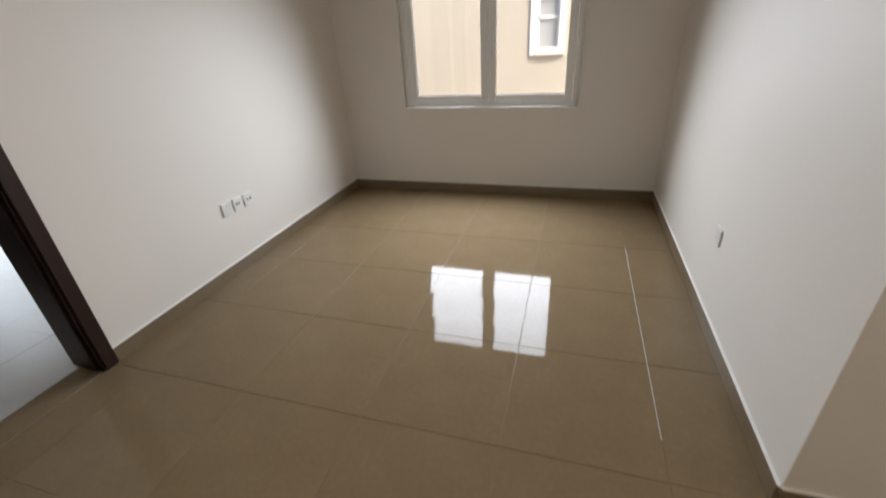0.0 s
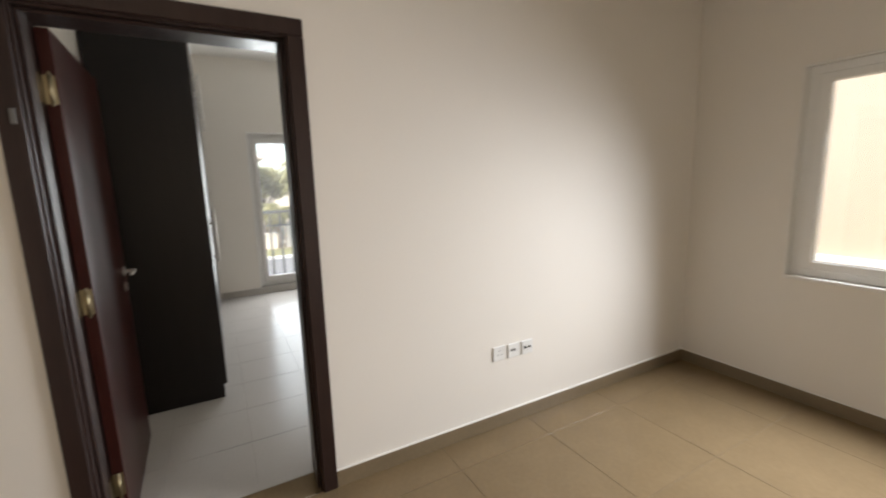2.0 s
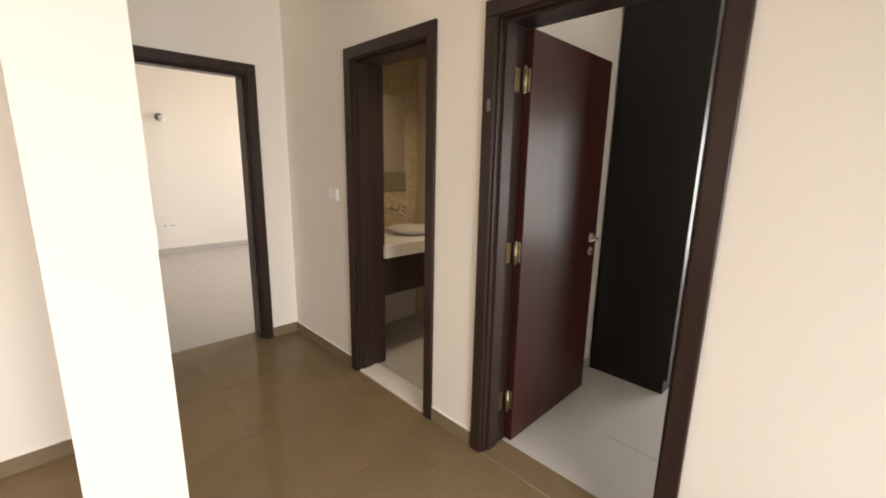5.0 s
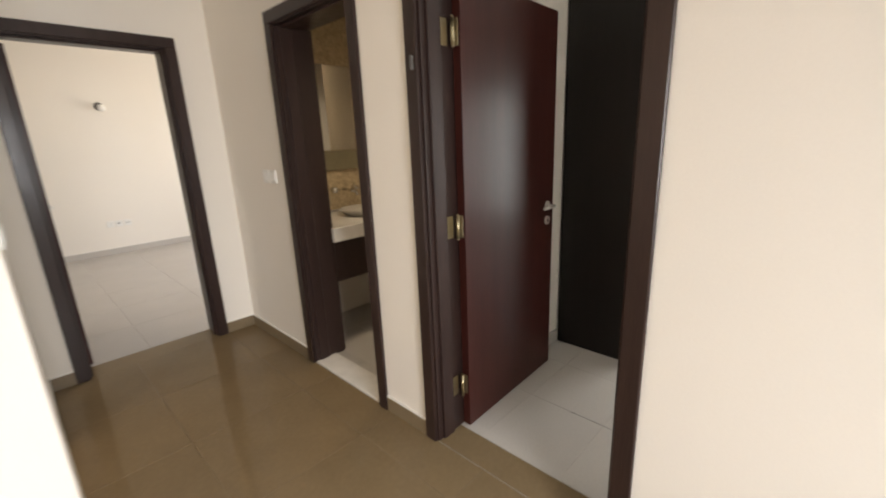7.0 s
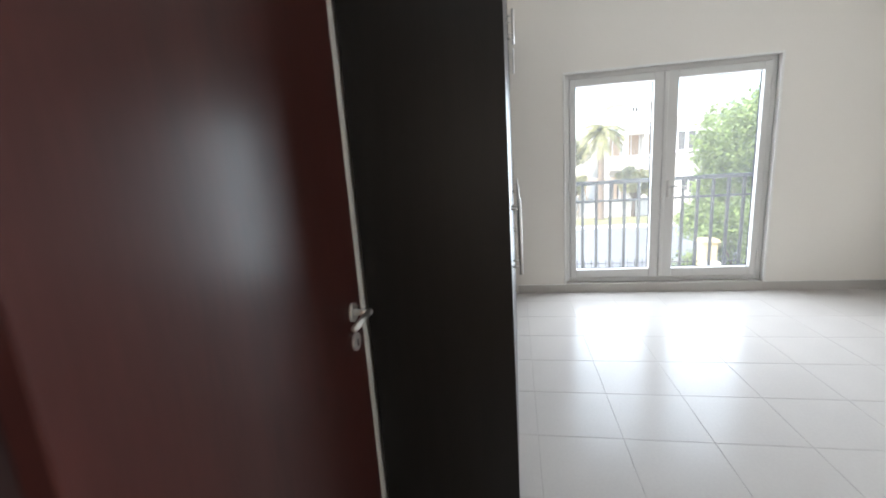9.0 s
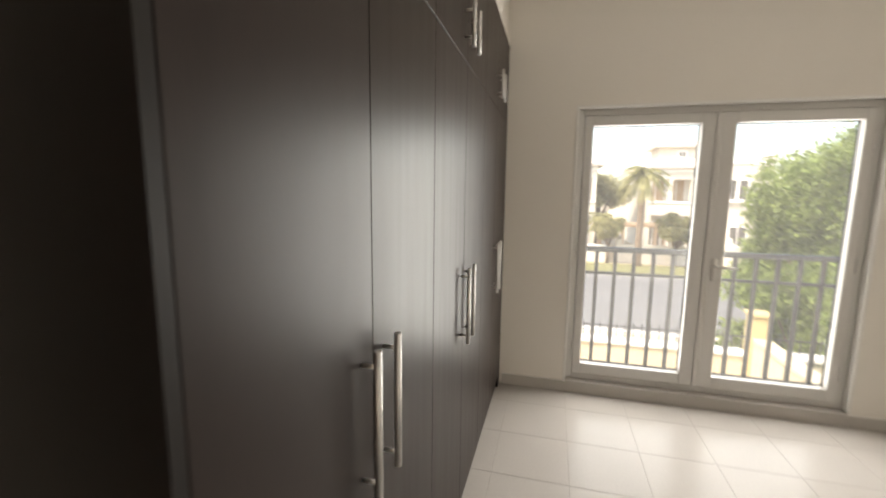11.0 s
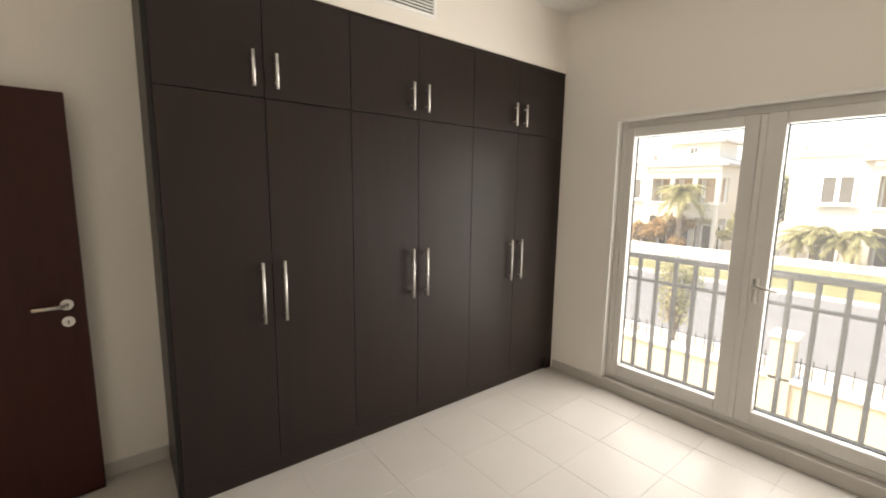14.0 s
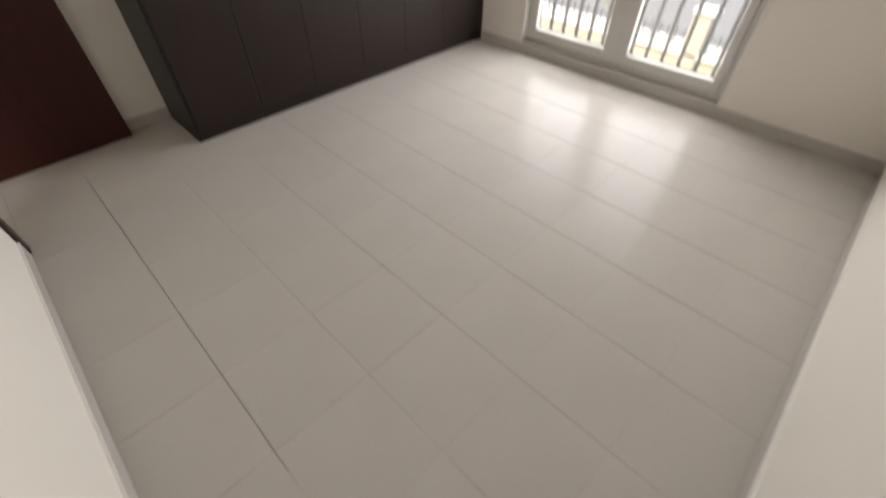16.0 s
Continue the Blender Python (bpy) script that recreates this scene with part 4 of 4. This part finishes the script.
part("wall", bm, STUCCO, nb, "beige textured stucco")
boxes("roof", ROOF, [((-3.8, 4.1, 3.35), (9.3, 13.5, 3.5))], nb)
boxes("string_course", TRIM_WHITE, [((-3.55, 4.33, 0.05), (9.0, 4.4, 0.27))], nb, "white stucco band", 0.01)
nw = boxes("window", TRIM_WHITE, [((1.335, 4.34, 0.97), (NX[0], 4.42, 2.10)), ((NX[1], 4.34, 0.97), (1.93, 4.42, 2.10)), ((NX[0], 4.34, NX[3]), (NX[1], 4.42, 2.10)), ((NX[0], 4.32, 0.97), (NX[1], 4.42, NX[2]))], nb, "white moulded window surround", 0.006)
boxes("pane", FROSTED, [((NX[0], 4.47, NX[2]), (NX[1], 4.48, NX[3]))], nw, "frosted grey pane")
boxes("transom", TRIM_WHITE, [((NX[0], 4.44, 1.53), (NX[1], 4.47, 1.58)), ((NX[0], 4.44, NX[2]), (NX[0] + 0.03, 4.47, NX[3])), ((NX[1] - 0.03, 4.44, NX[2]), (NX[1], 4.47, NX[3]))], nw)
tagged(nb, "beige stucco neighbouring house with a small white-framed window", "house")


# ---- plants ----
def leaf_cloud(rng, blobs, count, size):
    """Leaf cards scattered through the outer part of overlapping ellipsoids."""
    verts, faces = [], []
    weights = [r[0] * r[1] * r[2] for _, r in blobs]
    for _ in range(count):
        c, r = rng.choices(blobs, weights)[0]
        d = Vector((rng.gauss(0, 1), rng.gauss(0, 1), rng.gauss(0, 1))).normalized() * (rng.random() ** 0.4) * rng.uniform(0.8, 1.1)
        p = Vector((c[0] + d.x * r[0], c[1] + d.y * r[1], c[2] + d.z * r[2]))
        q = Euler((rng.uniform(-0.9, 0.9), rng.uniform(-0.9, 0.9), rng.uniform(0, 6.28))).to_matrix()
        k = size * rng.uniform(0.6, 1.4)
        i = len(verts)
        for u, w, z in ((-k, 0, 0), (-0.1 * k, 0.45 * k, 0.12 * k), (k, 0, -0.1 * k), (0.1 * k, -0.45 * k, 0.12 * k)):
            verts.append(tuple(p + q @ Vector((u, w, z))))
        faces.append((i, i + 1, i + 2, i + 3))
    me = bpy.data.meshes.new("crown")
    me.from_pydata(verts, [], faces)
    return me


def tree(x, y, height, spread, seed, mat, label, count=5000, leaf_size=0.2, low=0.35, name="tree"):
    rng = random.Random(seed)
    t = thing(name, (x, y, GROUND))
    bm = bmesh.new()
    fork = height * low
    cyl(bm, (x, y, GROUND), (x + 0.1, y, GROUND + fork), 0.05 * height ** 0.8, 0.035 * height ** 0.8, 10)
    blobs = []
    for k in range(15):
        a = k * 2.4 + rng.uniform(-0.4, 0.4)
        rr = spread * rng.uniform(0.1, 0.8)
        p = (x + rr * math.cos(a), y + rr * math.sin(a), GROUND + fork + (height - fork) * rng.uniform(0.25, 0.8))
        cyl(bm, (x + 0.1, y, GROUND + fork * 0.9), p, 0.018 * height ** 0.8, 0.006 * height ** 0.8, 6)
        blobs.append((p, (spread * rng.uniform(0.2, 0.45), spread * rng.uniform(0.2, 0.45), (height - fork) * rng.uniform(0.1, 0.25))))
    part("trunk", bm, BARK, t, "grey-brown trunk and limbs", True)
    me = leaf_cloud(rng, blobs, count, leaf_size)
    me.materials.append(mat)
    c = new("crown", me)
    c.parent = t
    c.matrix_parent_inverse = t.matrix_world.inverted()
    return tagged(t, label, "tree" if name == "tree" else "shrub")


def palm(x, y, height, reach, seed, label, fronds=36, girth=1.0):
    rng = random.Random(seed)
    t = thing("palm_tree", (x, y, GROUND))
    bm = bmesh.new()
    n = 8
    for k in range(n):
        z0, z1 = GROUND + height * k / n, GROUND + height * (k + 1) / n
        cyl(bm, (x, y, z0), (x, y, z1), girth * (0.26 - 0.008 * k), girth * (0.23 - 0.008 * k), 10)
    part("trunk", bm, BARK, t, "ringed brown palm trunk")
    top_z = GROUND + height
    for k in range(fronds):
        a = k * 2.399
        lift = rng.uniform(-0.5, 1.2)
        bm = bmesh.new()
        prev = None
        steps = 9
        for i in range(steps):
            u0, u1 = i / steps, (i + 1) / steps

            def at(u):
                r = reach * u * math.cos(lift * (1 - 0.6 * u))
                return Vector((x + r * math.cos(a), y + r * math.sin(a), top_z + reach * (math.sin(lift) * u - 0.75 * u * u)))

            p0, p1 = at(u0), at(u1)
            across = Vector((-math.sin(a), math.cos(a), 0))
            for sgn in (-1, 1):
                for h in (0.0, 0.5):
                    q0 = p0.lerp(p1, h)
                    ln = reach * 0.30 * (1 - 0.7 * abs(u0 - 0.35))
                    tip = q0 + across * sgn * ln * 0.75 + (p1 - p0).normalized() * ln * 0.7 + Vector((0, 0, -0.25 * ln))
                    w = (p1 - p0).normalized() * 0.07
                    bm.faces.new([bm.verts.new(q0 - w), bm.verts.new(q0 + w), bm.verts.new(tip)])
            side = Vector((0, 0, 0.03))
            bm.faces.new([bm.verts.new(p0 - side), bm.verts.new(p1 - side), bm.verts.new(p1 + side), bm.verts.new(p0 + side)])
        part("frond", bm, PALM_GREEN, t)
    return tagged(t, label, "palm tree")


tree(-15.0, 5.8, 7.6, 4.0, 3, FOLIAGE, "large bright green leafy tree beyond the garden wall", 46000, 0.085, 0.1)
tree(-15.6, 3.9, 6.6, 2.0, 19, FOLIAGE, "bright green leafy tree beyond the garden wall", 20000, 0.08, 0.12)
tree(-12.6, 10.5, 7.0, 3.6, 4, FOLIAGE, "large bright green leafy tree beyond the garden wall", 9000, 0.17, 0.2)
tree(-12.4, 3.2, 3.6, 2.0, 35, FOLIAGE, "green shrub beyond the garden wall", 13000, 0.08, 0.05, "shrub")
tree(-12.6, 6.2, 4.0, 2.4, 36, FOLIAGE, "green shrub beyond the garden wall", 13000, 0.08, 0.05, "shrub")
tree(-11.6, 3.4, 3.0, 1.9, 5, FOLIAGE, "green shrub beyond the garden wall", 7000, 0.12, 0.1, "shrub")
tree(-8.6, 2.9, 2.9, 1.5, 17, FOLIAGE, "green shrub in the next garden", 6000, 0.11, 0.1, "shrub")
tree(-6.6, 2.8, 2.6, 1.4, 18, FOLIAGE, "green shrub in the next garden", 5000, 0.11, 0.1, "shrub")
tree(-34.2, -10.4, 4.1, 1.6, 6, FOLIAGE_PALE, "olive green tree between two villas", 7000, 0.15)
tree(-45, -11.5, 6.6, 2.2, 7, FOLIAGE_PALE, "olive green tree behind the villas", 6500, 0.19)
tree(-44, 1.4, 7.6, 3.4, 8, FOLIAGE_PALE, "olive green tree behind the villas", 6500, 0.19)
tree(-42, -24, 8.0, 3.5, 9, FOLIAGE_PALE, "olive green tree behind the villas", 6500, 0.19)
tree(-32.3, 1.0, 3.6, 1.6, 10, FOLIAGE_PALE, "olive shrub by the street wall", 4500, 0.13)
tree(-32.0, 5.2, 3.8, 1.6, 16, FOLIAGE_PALE, "olive shrub by the street wall", 4500, 0.13)
tree(-34.5, -15.2, 3.5, 1.5, 11, BOUGAIN, "rust-coloured bougainvillea by a garden wall", 3500, 0.16, 0.2, "shrub")
tree(-34.3, -17.3, 3.5, 1.5, 12, BOUGAIN, "rust-coloured bougainvillea by a garden wall", 3000, 0.16, 0.2, "shrub")
tree(-34.4, -2.4, 2.6, 1.5, 13, BOUGAIN, "rust-coloured shrub in front of a villa", 2500, 0.15, 0.2, "shrub")
for k, (py, ph) in enumerate(((-7.6, 2.5), (-6.7, 2.9), (-5.9, 2.6), (-5.0, 2.8))):
    palm(-34.0 + 0.3 * (k % 2), py, ph, 1.25, 40 + k, "pale green feathery garden palm in front of a villa", 26, 0.35)
tree(-14.0, -6.1, 3.5, 0.95, 15, FOLIAGE_PALE, "slender pale green young tree on the footpath", 1500, 0.07, 0.2)
palm(-31.0, 2.75, 6.2, 1.7, 21, "tall date palm across the road")
palm(-34.0, -14.5, 5.1, 1.9, 24, "palm in front of a villa")
palm(-34.0, 0.6, 3.2, 1.15, 25, "short palm in front of a villa")
tagged(boxes("hedge", FOLIAGE_PALE, [((-32.6, -9.5, GROUND), (-31.7, -2.5, GROUND + 0.8))], bevel=0.2), "low clipped hedge along the street wall", "hedge", kind="stuff")

# ---- floors and their tiles ----
structure("slab_underside", STUCCO_WHITE, [((-4.49, -3.9, -0.3), (3.13, 0.25, -0.03)), ((-2.7, -10.07, -0.3), (2.7, -3.9, -0.03)), ((2.7, -5.27, -0.3), (5.2, -2.59, -0.031))], "concrete floor slab", "slab")


def tiled_floor(name, grout, tile_mat, x0, x1, y0, y1, pitch, ox, oy, joint, label):
    base = structure(name, grout, [((x0, y0, -0.03), (x1, y1, -0.0016))], label, "floor")
    cache = {}
    i0, i1 = math.floor((x0 - ox) / pitch), math.ceil((x1 - ox) / pitch)
    j0, j1 = math.floor((y0 - oy) / pitch), math.ceil((y1 - oy) / pitch)
    for i in range(i0, i1):
        for j in range(j0, j1):
            a, b = max(x0, ox + i * pitch + joint / 2), min(x1, ox + (i + 1) * pitch - joint / 2)
            c, d = max(y0, oy + j * pitch + joint / 2), min(y1, oy + (j + 1) * pitch - joint / 2)
            if b - a < 0.01 or d - c < 0.01:
                continue
            key = (round(b - a, 3), round(d - c, 3))
            if key not in cache:
                bm = bmesh.new()
                w, h, e = key[0] / 2, key[1] / 2, 0.0012
                lo = [bm.verts.new((sx * w, sy * h, -0.008)) for sx, sy in ((-1, -1), (1, -1), (1, 1), (-1, 1))]
                mi = [bm.verts.new((sx * w, sy * h, -e)) for sx, sy in ((-1, -1), (1, -1), (1, 1), (-1, 1))]
                hi = [bm.verts.new((sx * (w - e), sy * (h - e), 0)) for sx, sy in ((-1, -1), (1, -1), (1, 1), (-1, 1))]
                for k in range(4):
                    n = (k + 1) % 4
                    bm.faces.new((lo[k], lo[n], mi[n], mi[k]))
                    bm.faces.new((mi[k], mi[n], hi[n], hi[k]))
                bm.faces.new(hi)
                cache[key] = mesh_of("tile", bm, tile_mat)
            ob = new("tile", cache[key])
            ob.parent = base
            ob.location = ((a + b) / 2, (c + d) / 2, 0)
    return base


tiled_floor("floor_hall", HALL_GROUT, HALL_TILE, 0.0, 2.93, END_Y, 0.0, 0.6, 0.22, -0.4, 0.002, "polished brown porcelain floor tiles of the hall")
tiled_floor("floor_landing", HALL_GROUT, HALL_TILE, 2.932, 5.0, -5.07, -2.79, 0.6, 0.22, -0.4, 0.002, "polished brown porcelain floor tiles of the landing")
tiled_floor("floor_bedroom", BED_GROUT, BED_TILE, -4.49, -WT, BED_S, BED_N, 0.418, -0.2, -0.198, 0.0022, "cream ceramic floor tiles of the bedroom")
tiled_floor("floor_bathroom", BED_GROUT, BED_TILE, -2.2, -WT, -5.42, -3.9, 0.3, -0.22, -3.9, 0.003, "beige bathroom floor tiles")
tiled_floor("floor_far_room", BED_GROUT, BED_TILE, -2.5, 2.5, -9.87, END_Y - 0.2, 0.6, 0.1, -6.0, 0.003, "cream floor tiles of the far room")
structure("floor_doorway", HALL_TILE, [((END_DOOR[0] - LIN, END_Y - 0.2, -0.03), (END_DOOR[1] + LIN, END_Y, -0.0005))], "polished brown tile strip in the doorway", "floor")
structure("floor_doorway_bedroom", BED_GROUT, [((-WT, BED_DOOR[0] - LIN, -0.03), (0, BED_DOOR[1] + LIN, -0.0005))], "screed under the doorway strip", "floor")
structure("floor_doorway_bathroom", BED_GROUT, [((-WT, BATH_DOOR[0] - LIN, -0.03), (0, BATH_DOOR[1] + LIN, -0.0005))], "screed under the threshold", "floor")
pale_joint = boxes("joint_line", KERB, [((2.6185, -2.62, -0.0014), (2.6215, -1.0, 0.0004))])
tagged(pale_joint, "pale filled joint between brown floor tiles", "joint", kind="structure")
dark_joint = boxes("joint_line", DARK_GREY, [((-0.6189, -3.3, -0.0014), (-0.6171, -0.95, 0.0003))])
tagged(dark_joint, "dark open joint between cream floor tiles", "joint", kind="structure")
